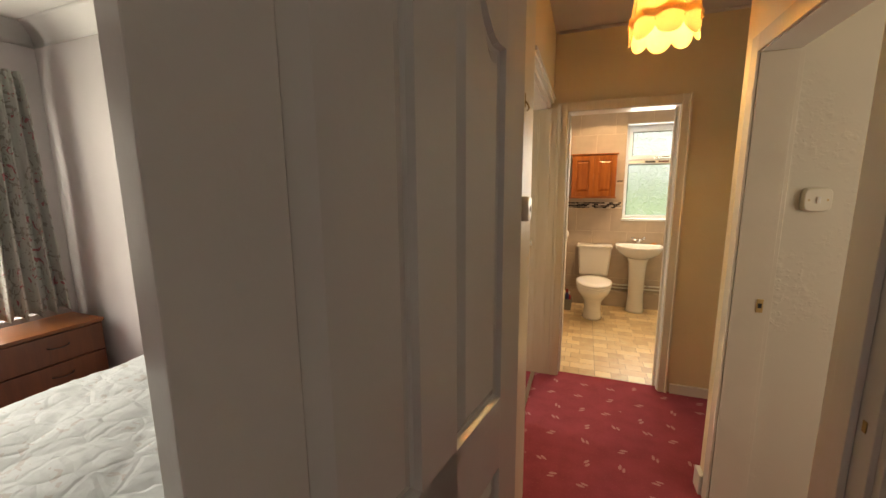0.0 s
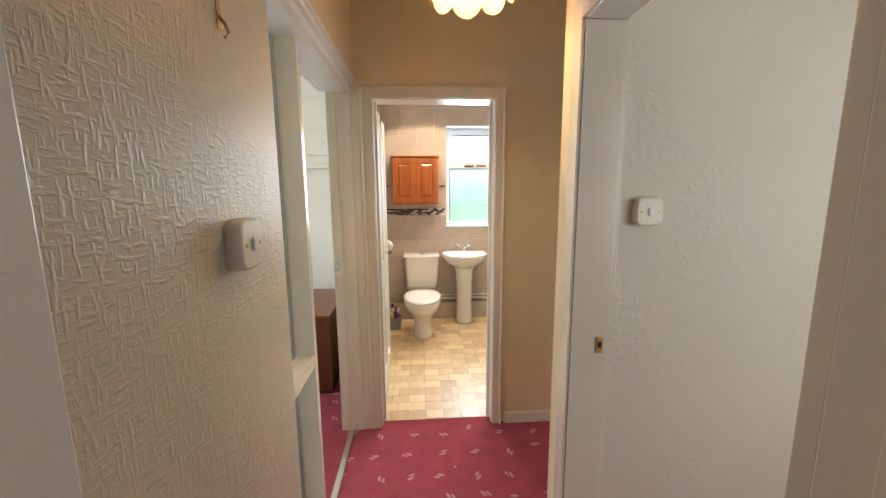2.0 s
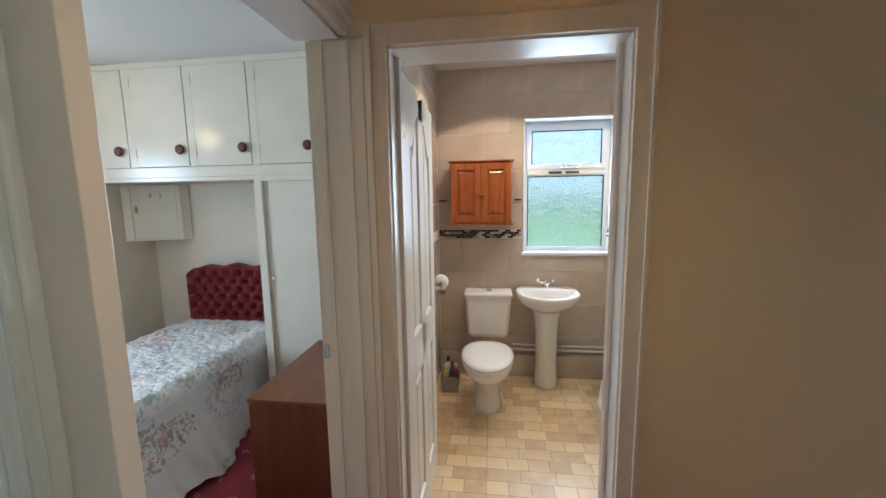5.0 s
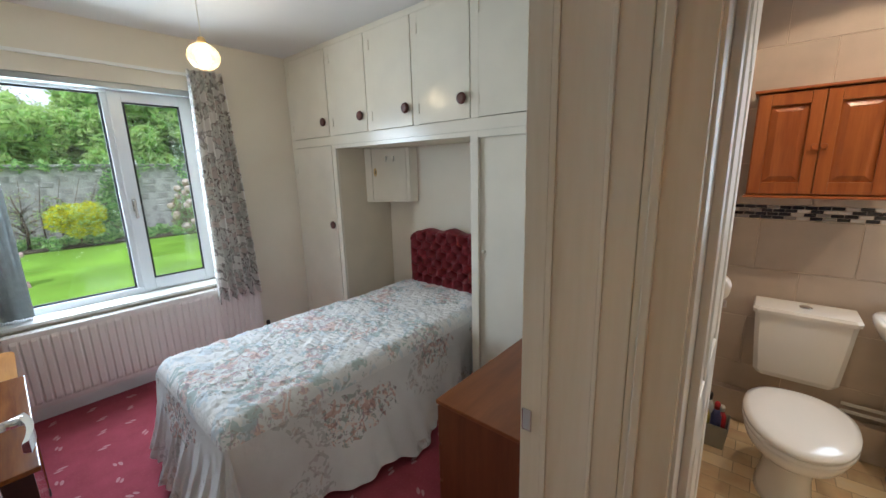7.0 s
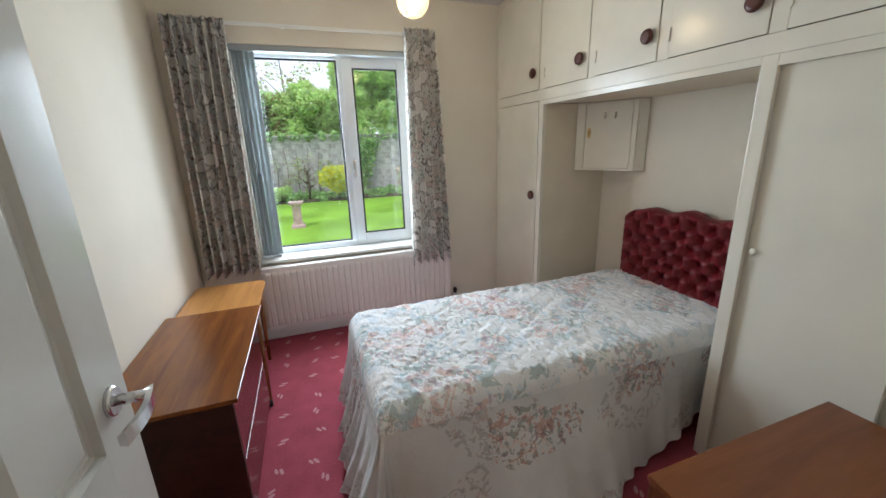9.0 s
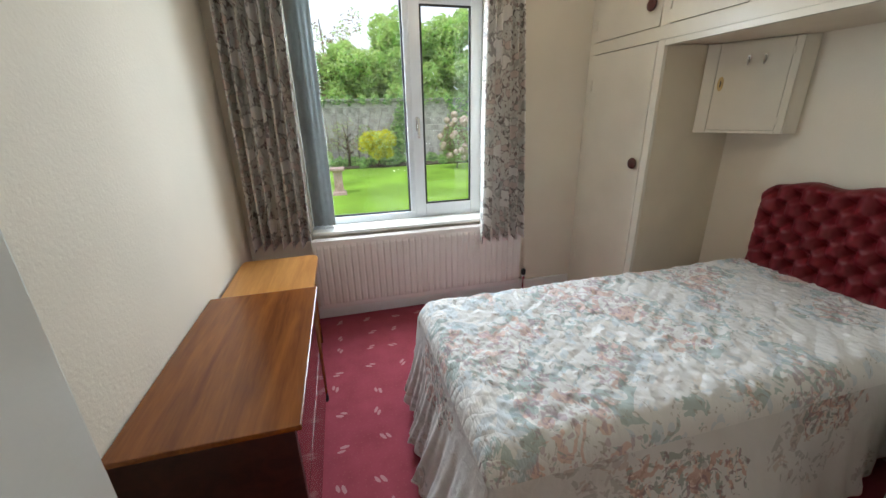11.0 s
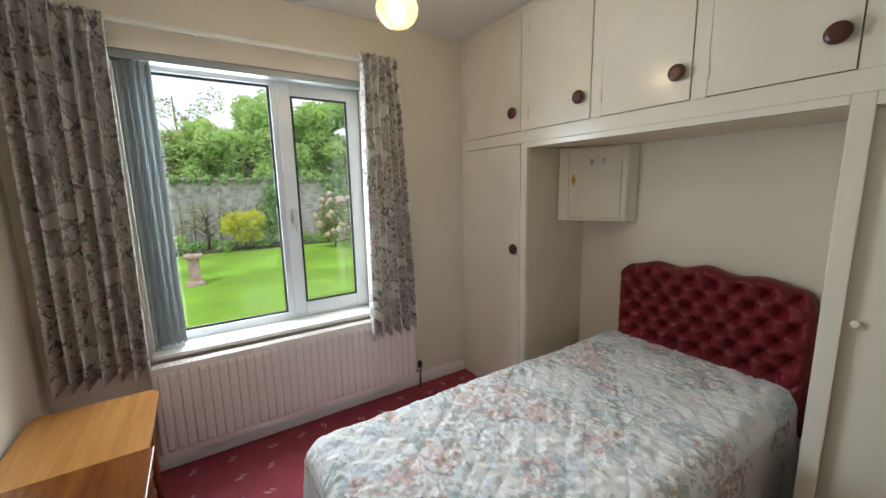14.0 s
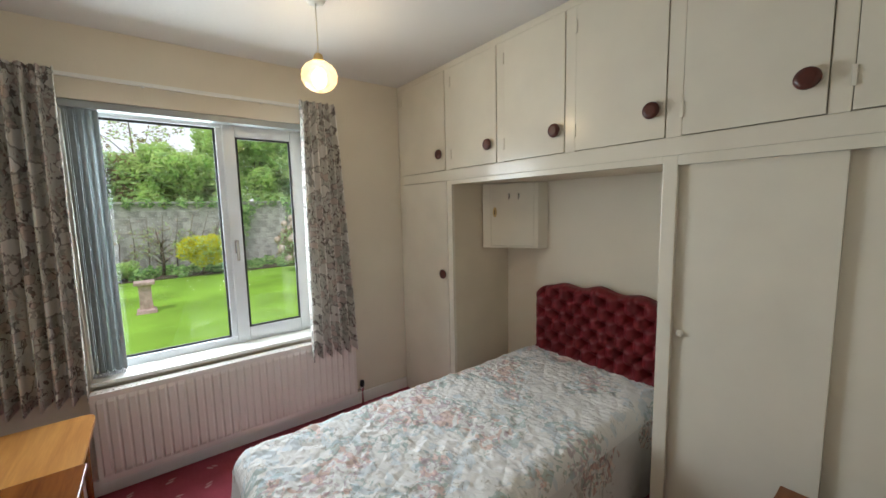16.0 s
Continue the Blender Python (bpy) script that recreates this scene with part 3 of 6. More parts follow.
structure("ceiling_bedroom", CEILING, "white bedroom ceiling", (WEST - .1, SOUTH - .08, BED_CEIL, EAST + .05, 4.95, BED_CEIL + .1))
structure("ceiling_hall", CEILING, "white hall ceiling", (EAST + .056, 1.0, HALL_CEIL, 4.1, END + .05, HALL_CEIL + .1), (0.94, -.6, HALL_CEIL, 4.1, 1.0, HALL_CEIL + .1))
structure("ceiling_front_bedroom", CEILING, "white front bedroom ceiling", (-3.30, -2.6, HALL_CEIL, 0.93, 1.0, HALL_CEIL + .1), (-3.30, 1.0, HALL_CEIL, EAST + .05, 1.75, HALL_CEIL + .1))
structure("ceiling_bathroom", BATH_CEIL_M, "smooth white bathroom ceiling", (-.05, END + .1, BATH_CEIL, 2.4, 5.3, BATH_CEIL + .1))
W0, W1, WZ0, WZ1 = 2.25, 3.50, 0.645, 2.14
structure("wall_west", CREAM_WALL, "cream painted wall round the bedroom window", (WEST - .30, 1.72, 0, WEST, W0, TOP + .1), (WEST - .30, W1, 0, WEST, 4.95, TOP + .1), (WEST - .30, W0, 0, WEST, W1, WZ0 - .02), (WEST - .30, W0, WZ1, WEST, W1, TOP + .1))
structure("wall_south", CREAM_WALL, "plain cream bedroom wall", (WEST, 1.72, 0, EAST - .001, SOUTH, TOP))
structure("wall_north", CREAM_WALL, "cream wall at the back of the bed recess", (WEST, 4.80, 0, EAST, 4.95, TOP))
structure("wall_hall_textured", TEXTURED, "cream embossed wallpaper on the hall wall", (EAST, 1.02, 0, 0.13, 1.655, TOP))
bm = bmesh.new()
turn_line = [(.13, 1.655)] + [(.13 - .098 * (k / 6), 1.655 + .205 * math.sin(math.pi / 2 * k / 6) ** 1.3) for k in range(1, 7)]
for p0, p1 in zip(turn_line, turn_line[1:]):
    f = bm.faces.new([bm.verts.new(v) for v in ((*p0, 0), (*p1, 0), (*p1, 2.08), (*p0, 2.08))])
    f.smooth = True
box(bm, EAST, 1.656, 0, .030, 1.86, 2.08)
tagged(part("wall_hall_corner", bm, HALL_WALL), "rounded cream plaster corner beside the glazed frame", kind="structure")
structure("wall_hall_over_door", HALL_WALL, "yellow hall wall over the bedroom door", (EAST, 1.656, 2.08, 0.10, END, TOP))
structure("wall_bath_west", CREAM_WALL, "wall between wardrobe and bathroom", (EAST, END + .1, 0, BATH_W - .025, 4.80, TOP + .1))
structure("wall_end", HALL_WALL, "yellow hall wall with the bathroom door", (0.2, END - .03, 2.02, 0.9, END + .1, TOP), (0.9, END - .03, 0, 2.4, END + .1, TOP), (-.045, END - .03, 0, 0.2, END + .1, TOP))
structure("wall_right", HALL_WALL, "cream hall wall beside the side door", (0.945, 1.91, 0, 1.068, 2.045, TOP), (0.945, 1.10, 2.0, 1.068, 1.91, TOP))
structure("wall_side_room", LINING, "rough cream papered wall with a light switch", (1.069, 1.91, 0, 4, 2.045, TOP))
structure("wall_front_door", MAUVE, "mauve wall over the front bedroom door", (0.18, .95, 2.03, 0.95, 1.10, TOP), (0.95, .95, 0, 1.05, 1.10, TOP), (EAST, .95, 0, .16, 1.02, TOP))
structure("wall_front_east", MAUVE, "mauve wall of the front bedroom", (.95, -2.5, 0, 1.05, .95, TOP), (EAST, 1.02, 0, EAST + .02, 1.60, TOP))
structure("wall_side_close", LINING, "cream wall closing the side room", (4, -.5, 0, 4.1, 3.1, TOP), (1.05, -.6, 0, 4.1, -.5, TOP), (2.3, 2.046, 0, 2.4, 3.0, TOP), (1.05, -.5, 0, 1.07, 1.10, TOP))
FW0, FW1 = 0.15, 1.38
structure("wall_front", MAUVE, "mauve painted front bedroom walls", (-3.2, 1.60, 0, EAST, 1.715, TOP), (-3.30, FW1, 0, WEST, 1.715, TOP), (-3.30, -2.5, 0, WEST, FW0, TOP), (-3.30, FW0, 0, WEST, FW1, .64), (-3.30, FW0, 2.14, WEST, FW1, TOP), (-3.30, -2.6, 0, 1.05, -2.5, TOP))
BX0, BX1, BZ0, BZ1 = 0.765, 1.49, 1.075, 2.19
structure("wall_bathroom", GROUT, "grouted bathroom walls behind the tiles", (BATH_W - .02, BATH_N, 0, BX0, 5.33, 2.7), (BX1, BATH_N, 0, 2.4, 5.33, 2.7), (BX0, BATH_N, 0, BX1, 5.33, BZ0 - .012), (BX0, BATH_N, BZ1, BX1, 5.33, 2.7), (2.3, END + .1, 0, 2.4, BATH_N, 2.7), (BATH_W - .022, END + .1, 0, BATH_W - .006, BATH_N, 2.7))


def coving(x0, y0, x1, y1, z, inward, r=0.09, material=CEILING):
    """A hollow quarter-round strip under a ceiling from one corner to the next."""
    bm = bmesh.new()
    ends = []
    for x, y in ((x0, y0), (x1, y1)):
        ring = [(x, y, z)]
        for k in range(7):
            a = math.pi / 2 * k / 6
            d, h = r * (1 - math.sin(a)), r * (1 - math.cos(a))
            ring.append((x + inward[0] * d, y + inward[1] * d, z - h))
        ends.append(ring)
    loft(bm, ends)
    tagged(part("coving", bm, material), "white plaster coving under the ceiling", kind="structure")


coving(EAST + .2, END - .001, 2.3, END - .001, HALL_CEIL - .001, (0, -1), 0.06)
coving(WEST + .001, -2.4, WEST + .001, 1.6, HALL_CEIL - .001, (1, 0), 0.12)
coving(WEST, 1.599, -.1, 1.599, HALL_CEIL - .001, (0, -1), 0.12)


def skirting(name, label, *boxes, material=WHITE_GLOSS):
    structure(name, material, label, *boxes, bevel=0.004)


skirting("baseboard", "white gloss skirting board in the hall", (0.975, END - .052, 0.0, 2.3, END - .031, 0.07))
skirting("baseboard", "white skirting board under the bedroom window", (WEST + .001, SOUTH, 0, WEST + .018, WARD - .01, 0.09))
skirting("baseboard", "white skirting board along the bedroom wall", (WEST + .02, SOUTH + .001, 0, EAST - .02, SOUTH + .018, 0.09))
skirting("baseboard", "rounded white skirting end beside the side door", (0.921, 1.96, 0, 0.9445, 2.045, 0.10))


# ---------------------------------------------------------------- door frames
def frame_part(parent, name, material, *boxes, label="", bevel=0.002):
    return slab(name, material, parent, *boxes, bevel=bevel, label=label)


d1 = tagged(new("door_frame_bathroom"), "cream gloss painted frame of the bathroom door", kind="structure")
frame_part(d1, "architrave", BRUSHED_CREAM, (0.1305, END - .050, 0, 0.20, END - .031, 2.06), (0.90, END - .050, 0, 0.96, END - .031, 2.06), (0.20, END - .050, 2.0, 0.90, END - .031, 2.06))
frame_part(d1, "architrave_bead", BRUSHED_CREAM, (0.142, END - .058, 0, 0.155, END - .0505, 2.058), (0.945, END - .058, 0, 0.958, END - .0505, 2.058))
frame_part(d1, "lining", WHITE_GLOSS, (0.185, END - .0305, 0, 0.205, END + .12, 2.0), (0.895, END - .0305, 0, 0.915, END + .12, 2.0), (0.205, END - .0305, 1.995, 0.895, END + .12, 2.018))
frame_part(d1, "door_stop", WHITE_GLOSS, (0.205, END + .04, 0, 0.218, END + .075, 1.994), (0.882, END + .04, 0, 0.894, END + .075, 1.994))
d2 = tagged(new("door_frame_bedroom"), "cream gloss painted frame of the bedroom door with a glazed side panel", kind="structure")
frame_part(d2, "jamb", BRUSHED_CREAM, (-.048, 2.948, 0, 0.13, END - .0305, 2.024), label="cream gloss jamb with faint vertical brush marks")
frame_part(d2, "jamb_bead", BRUSHED_CREAM, (0.080, 2.9450, 0, 0.088, 2.9475, 2.024), (-.006, 2.9455, 0, 0.006, 2.9475, 2.024))
frame_part(d2, "mullion", CREAM_GLOSS, (EAST - .005, 2.193, 0, .031, 2.226, 2.04))
frame_part(d2, "stile", CREAM_GLOSS, (EAST - .005, 1.861, 0, .031, 1.932, 2.04))
frame_part(d2, "head", WHITE_GLOSS, (EAST - .005, 1.861, 2.025, 0.060, 2.947, 2.079))
frame_part(d2, "head_moulding", WHITE_GLOSS, (0.061, 1.861, 2.032, 0.085, 2.947, 2.060), (0.061, 1.861, 2.061, 0.103, 2.947, 2.079), (0.1005, 1.861, 2.0795, 0.112, 2.947, 2.100))
frame_part(d2, "mid_rail", CREAM_GLOSS, (EAST - .005, 1.933, 0.795, .029, 2.192, 0.842))
frame_part(d2, "bottom_rail", CREAM_GLOSS, (EAST - .005, 1.933, 0.0, .029, 2.192, 0.18))
frame_part(d2, "strike_plate", CHROME, (-.044, 2.9455, 1.03, -.024, 2.9475, 1.075), label="small steel strike plate")


def reeded(y0, y1, z0, z1, x):
    """Upright reeds of glass between y0 and y1."""
    bm = bmesh.new()
    n = 13
    pts = []
    for k in range(n * 8 + 1):
        t = k / (n * 8)
        pts.append((x + .006 * abs(math.sin(math.pi * t * n)), y0 + (y1 - y0) * t))
    front = [bm.verts.new((px, py, z0)) for px, py in pts], [bm.verts.new((px, py, z1)) for px, py in pts]
    back = [bm.verts.new((x - .006, py, z0)) for px, py in pts], [bm.verts.new((x - .006, py, z1)) for px, py in pts]
    for a, b in (front, back):
        for k in range(len(pts) - 1):
            bm.faces.new((a[k], a[k + 1], b[k + 1], b[k])).smooth = True
    return bm


_g = part("side_glass", reeded(1.933, 2.192, 0.843, 2.024, -.040), REEDED, d2, "upright reeded glass panel")
_g2 = part("side_glass", reeded(1.933, 2.192, 0.181, 0.794, -.040), REEDED, d2, "upright reeded glass panel")
_g.visible_shadow = _g2.visible_shadow = False

d3 = tagged(new("door_frame_side_room"), "white gloss painted frame of the side room door", kind="structure")
frame_part(d3, "jamb", CREAM_GLOSS, (0.945, 1.885, 0, 1.068, 1.9095, 1.975))
frame_part(d3, "jamb_edge", CREAM_GLOSS, (1.069, 1.892, 0, 1.084, 1.9095, 1.995), label="white bead along the papered wall")
frame_part(d3, "architrave", CREAM_GLOSS, (0.934, 1.89, 0, 0.944, 1.955, 2.045), (0.934, 1.12, 1.98, 0.944, 1.889, 2.045))
frame_part(d3, "head", WHITE_GLOSS, (0.945, 1.126, 1.975, 1.068, 1.884, 1.999))
frame_part(d3, "jamb", WHITE_GLOSS, (0.945, 1.10, 0, 1.052, 1.125, 1.96))
frame_part(d3, "keeper_plate", BRASS, (1.028, 1.881, 0.955, 1.052, 1.8845, 1.012), label="small brass latch keeper")
frame_part(d3, "keeper_hole", BLACK, (1.034, 1.8795, 0.975, 1.046, 1.8808, 0.995))
d4 = tagged(new("door_frame_front_bedroom"), "grey-white painted frame of the front bedroom door", kind="structure")
frame_part(d4, "jamb", WHITE_GLOSS, (0.905, .95, 0, 0.949, 1.10, 2.01))
frame_part(d4, "jamb", WHITE_GLOSS, (0.160, .945, 0, 0.175, 1.03, 2.03))
frame_part(d4, "door_stop", WHITE_GLOSS, (0.89, 1.0, 0, 0.9045, 1.035, 2.0))
frame_part(d4, "head", WHITE_GLOSS, (0.175, .95, 2.005, 0.9045, 1.10, 2.03))
frame_part(d4, "architrave", WHITE_GLOSS, (0.915, .93, 0, .975, .9495, 2.07), (0.908, 1.101, 0, .9445, 1.13, 2.03))
frame_part(d4, "strike_plate", BRASS, (0.902, .972, 0.975, 0.9045, .984, 1.0), label="worn brass strike plate")


# ---------------------------------------------------------------- panelled doors
def panel_door(name, label, w, h, m, hinge_side="left", handle=None, material=WHITE_GLOSS):
    """A moulded four-panel leaf with arched upper panels. Local x runs from the hinge, y is the thickness."""
    t = thing(name, label, "door")
    t.matrix_world = m
    th, st = 0.038, 0.115
    mid = 0.115
    pw = (w - 2 * st - mid) / 2
    bm = bmesh.new()
    box(bm, 0.01, -th / 2 + .017, 0.01, w - .01, th / 2 - .017, h - .01)
    part("core", bm, material, t)
    bm = bmesh.new()
    box(bm, 0, -th / 2, 0, st, th / 2, h, bevel=.002)
    box(bm, w - st, -th / 2, 0, w, th / 2, h, bevel=.002)
    box(bm, st + pw, -th / 2, 0.2, w - st - pw, th / 2, h - .1)
    for z0, z1 in ((0, 0.20), (0.80, 0.98)):
        box(bm, st, -th / 2, z0, w - st, th / 2, z1)
    for x0, flip in ((st, 1), (st + pw + mid, -1)):
        ring = []
        for k in range(13):
            u = k / 12
            v = u if flip > 0 else 1 - u
            s = 0.5 - 0.5 * math.cos(math.pi * min(1, max(0, (v - .15) / .75)))
            ring.append((x0 + pw * u, 1.74 + .13 * s))
        lo = [[bm.verts.new((x, y, z)) for x, z in ring] for y in (-th / 2, th / 2)]
        hi = [[bm.verts.new((x, y, h)) for x, z in ring] for y in (-th / 2, th / 2)]
        for k in range(12):
            bm.faces.new((lo[0][k], lo[0][k + 1], hi[0][k + 1], hi[0][k]))
            bm.faces.new((lo[1][k], lo[1][k + 1], hi[1][k + 1], hi[1][k]))
            bm.faces.new((lo[0][k], lo[0][k + 1], lo[1][k + 1], lo[1][k]))
        bm.faces.new((hi[0][0], hi[0][-1], hi[1][-1], hi[1][0]))
    part("frame", bm, material, t)
    for x0, flip in ((st, 1), (st + pw + mid, -1)):
        for z0, z1, arch in ((0.20, 0.80, False), (0.98, 1.74, True)):
            bm = bmesh.new()
            for sy in (-1, 1):
                def outline(inset):
                    pts = [(x0 + inset, z0 + inset), (x0 + pw - inset, z0 + inset)]
                    for k in range(11):
                        u = 1 - k / 10
                        x = x0 + inset + (pw - 2 * inset) * u
                        v = u if flip > 0 else 1 - u
                        s = 0.5 - 0.5 * math.cos(math.pi * min(1, max(0, (v - .15) / .75)))
                        pts.append((x, z1 - inset + (.13 * s if arch else 0)))
                    return pts
                y = [sy * v for v in (th / 2 - .0005, th / 2 - .012, th / 2 - .0155, th / 2 - .003)]
                rings = [[(x, yy, z) for x, z in outline(i)] for yy, i in zip(y, (0.0, 0.005, 0.012, 0.040))]
                vr = [[bm.verts.new(p) for p in r] for r in rings]
                for a, b in zip(vr, vr[1:]):
                    for k in range(len(a)):
                        bm.faces.new((a[k], a[(k + 1) % len(a)], b[(k + 1) % len(a)], b[k]))
                bm.faces.new(vr[-1])
            part("panel", bm, material, t, "raised and fielded door panel")
    for z in (0.22, 1.75):
        slab("hinge", BRASS if handle is None else CHROME, t, (-.006, -.02, z, .03, -.0195 - .001, z + .09), bevel=0, label="small metal hinge")
    if handle is not None:
        for sy in handle:
            bm = bmesh.new()
            cx, cz = w - .062, 1.045
            lathe(bm, [(0.026, 0), (0.026, .006), (0.022, .009)] if sy > 0 else [(0.022, -.009), (0.026, -.006), (0.026, 0)], (cx, sy * th / 2, cz), "Y", 28)
            hn = part("handle", bm, CHROME, t, "polished chrome lever handle on a round rose")
            bm = bmesh.new()
            y1, y2 = sy * (th / 2 + .008), sy * (th / 2 + .058)
            tube(bm, [(cx, y1, cz), (cx, y2, cz)], .0095, 14)
            rings = []
            for k in range(9):
                u = k / 8
                x = cx + .012 - .125 * u
                hh, dd = .0105 + .002 * u, .006 - .001 * u
                yy = y2 + sy * (.010 * math.sin(math.pi * u) - .004)
                zz = cz - .004 * u
                rings.append([(x, yy - dd, zz - hh), (x, yy + dd, zz - hh * .7), (x, yy + dd, zz + hh * .7), (x, yy - dd, zz + hh)])
            loft(bm, rings, smooth=False)
            part("lever", bm, CHROME, hn, "flat curved chrome lever")
    return t


def door_pose(hx, hy, fx, fy):
    """The pose of a leaf with its hinge edge and free edge at these places."""
    return Matrix.Translation((hx, hy, 0.012)) @ Matrix.Rotation(math.atan2(fy - hy, fx - hx), 4, "Z")


# white door paint taken down to grey: the leaves' shade is in the colour
SHADED_DOOR = mat("white_door_paint_shaded", (0.70, 0.70, 0.67), 0.18, vary=0.04, scale=3, bump=0.2, bump_scale=50)
panel_door("panelled_door", "white panelled front bedroom door standing wide open", 0.765, 1.98, door_pose(0.185, 0.945, 0.046, 0.198), material=SHADED_DOOR)
panel_door("panelled_door", "white panelled bathroom door open against the tiled wall", 0.70, 1.975, door_pose(0.185, 3.13, 0.175, 3.83))
panel_door("panelled_door", "white panelled bedroom door open with chrome lever handle", 0.755, 1.98, door_pose(-0.110, 2.262, -0.862, 2.252), handle=(-1,), material=SHADED_DOOR)


# ---------------------------------------------------------------- windows
def casement(name, label, x_in, y0, y1, z0, z1, split, view_material=PANE):
    """A white window looking west: a fixed light and an opening sash with black gaskets."""
    t = tagged(new(name), label, kind="structure")
    x0, x1 = x_in - .07, x_in
    f = 0.05
    slab("window_frame", UPVC, t, (x0, y0, z0, x1, y0 + f, z1), (x0, y1 - f, z0, x1, y1, z1), (x0, y0 + f, z0, x1, y1 - f, z0 + f), (x0, y0 + f, z1 - f, x1, y1 - f, z1), (x0, split - .03, z0 + f, x1, split + .03, z1 - f), bevel=.005)
    sx = x1 + .012
    s0, s1, sz0, sz1 = split + .005, y1 - .012, z0 + .018, z1 - .018
    slab("sash", UPVC, t, (x1 + .0005, s0, sz0, sx, s0 + .075, sz1), (x1 + .0005, s1 - .075, sz0, sx, s1, sz1), (x1 + .0005, s0 + .075, sz0, sx, s1 - .075, sz0 + .085), (x1 + .0005, s0 + .075, sz1 - .085, sx, s1 - .075, sz1), bevel=.005, label="white opening sash")
    for a0, a1, b0, b1, gx in ((y0 + f, split - .03, z0 + f, z1 - f, x1 - .022), (s0 + .075, s1 - .075, sz0 + .085, sz1 - .085, x1 + .003)):
        g = .013
        slab("gasket", BLACK, t, (gx - .004, a0, b0, gx + .004, a0 + g, b1), (gx - .004, a1 - g, b0, gx + .004, a1, b1), (gx - .004, a0 + g, b0, gx + .004, a1 - g, b0 + g), (gx - .004, a0 + g, b1 - g, gx + .004, a1 - g, b1), bevel=0, label="black rubber gasket")
        pane("pane", view_material, t, (gx - .026, a0, b0, gx - .022, a1, b1), "clear glass pane")
    bm = bmesh.new()
    hy = s0 + .035
    box(bm, sx, hy - .013, 1.27, sx + .012, hy + .013, 1.36, bevel=.004)
    box(bm, sx + .012, hy - .010, 1.335, sx + .04, hy + .010, 1.355, bevel=.004)
    box(bm, sx + .03, hy - .009, 1.22, sx + .042, hy + .009, 1.355, bevel=.004)
    part("window_handle", bm, CHROME, t, "satin window handle")
    return t


casement("window_1", "white plastic double window with one opening sash", WEST - .15, W0, W1, WZ0, WZ1, 2.985)
structure("window_sill_board", WHITE_GLOSS, "white gloss inner window sill", (WEST - .149, W0 - .0, WZ0 - .019, WEST + .035, W1, WZ0 + .003), bevel=.004)
casement("window_2", "white plastic window of the front bedroom", WEST - .12, FW0, FW1, .64, 2.14, .8)

tb = tagged(new("window_3"), "white bathroom window with obscured glass and a top light", kind="structure")
BY = 5.20
slab("window_frame", UPVC, tb, (BX0, BY, BZ0, BX0 + .045, BY + .06, BZ1), (BX1 - .045, BY, BZ0, BX1, BY + .06, BZ1), (BX0 + .045, BY, BZ0, BX1 - .045, BY + .06, BZ0 + .045), (BX0 + .045, BY, BZ1 - .06, BX1 - .045, BY + .06, BZ1), (BX0 + .045, BY, 1.73, BX1 - .045, BY + .06, 1.80), bevel=.005)
slab("top_sash", UPVC, tb, (BX0 + .03, BY - .014, 1.785, BX0 + .075, BY - .0005, BZ1 - .035), (BX1 - .075, BY - .014, 1.785, BX1 - .03, BY - .0005, BZ1 - .035), (BX0 + .075, BY - .014, 1.785, BX1 - .075, BY - .0005, 1.83), (BX0 + .075, BY - .014, BZ1 - .085, BX1 - .075, BY - .0005, BZ1 - .035), bevel=.004, label="white top-hung sash")
for a0, a1, b0, b1 in ((BX0 + .045, BX1 - .045, BZ0 + .045, 1.73), (BX0 + .075, BX1 - .075, 1.83, BZ1 - .085)):
    g = .008
    yy = BY + .004 if b0 < 1.5 else BY - .010
    slab("gasket", BLACK, tb, (a0, yy, b0, a0 + g, yy + .008, b1), (a1 - g, yy, b0, a1, yy + .008, b1), (a0 + g, yy, b1 - g, a1 - g, yy + .008, b1), bevel=0, label="black rubber gasket")
    pane("pane", OBSCURE, tb, (a0, BY + .024, b0, a1, BY + .028, b1), "rippled obscured glass pane")
slab("vent_strip", PLASTIC, tb, (BX0 + .05, BY - .018, 1.742, BX1 - .06, BY - .001, 1.772), label="cream trickle vent strip")
slab("vent_slot", BLACK, tb, (BX0 + .22, BY - .0195, 1.746, BX0 + .33, BY - .0182, 1.768), bevel=0)
slab("vent_slot", BROWN_KNOB, tb, (BX0 + .36, BY - .0195, 1.748, BX0 + .47, BY - .0182, 1.766), bevel=0)
slab("window_handle", CHROME, tb, (1.08, BY - .045, 1.798, 1.24, BY - .03, 1.815), (1.15, BY - .03, 1.798, 1.175, BY - .0145, 1.815), label="dark chrome window handle")
slab("reveal_trim", UPVC, tb, (BX0 - .001, BATH_N - .013, BZ0 - .001, BX0 + .010, BY - .001, BZ1), (BX1 - .010, BATH_N - .013, BZ0 - .001, BX1 + .001, BY - .001, BZ1), (BX0 + .010, BATH_N - .013, BZ1 - .01, BX1 - .010, BY - .001, BZ1 + .001), (BX0 - .012, BATH_N - .022, BZ0 - .012, BX1 + .012, BY - .001, BZ0 + .012), label="white plastic reveal lining and sill")

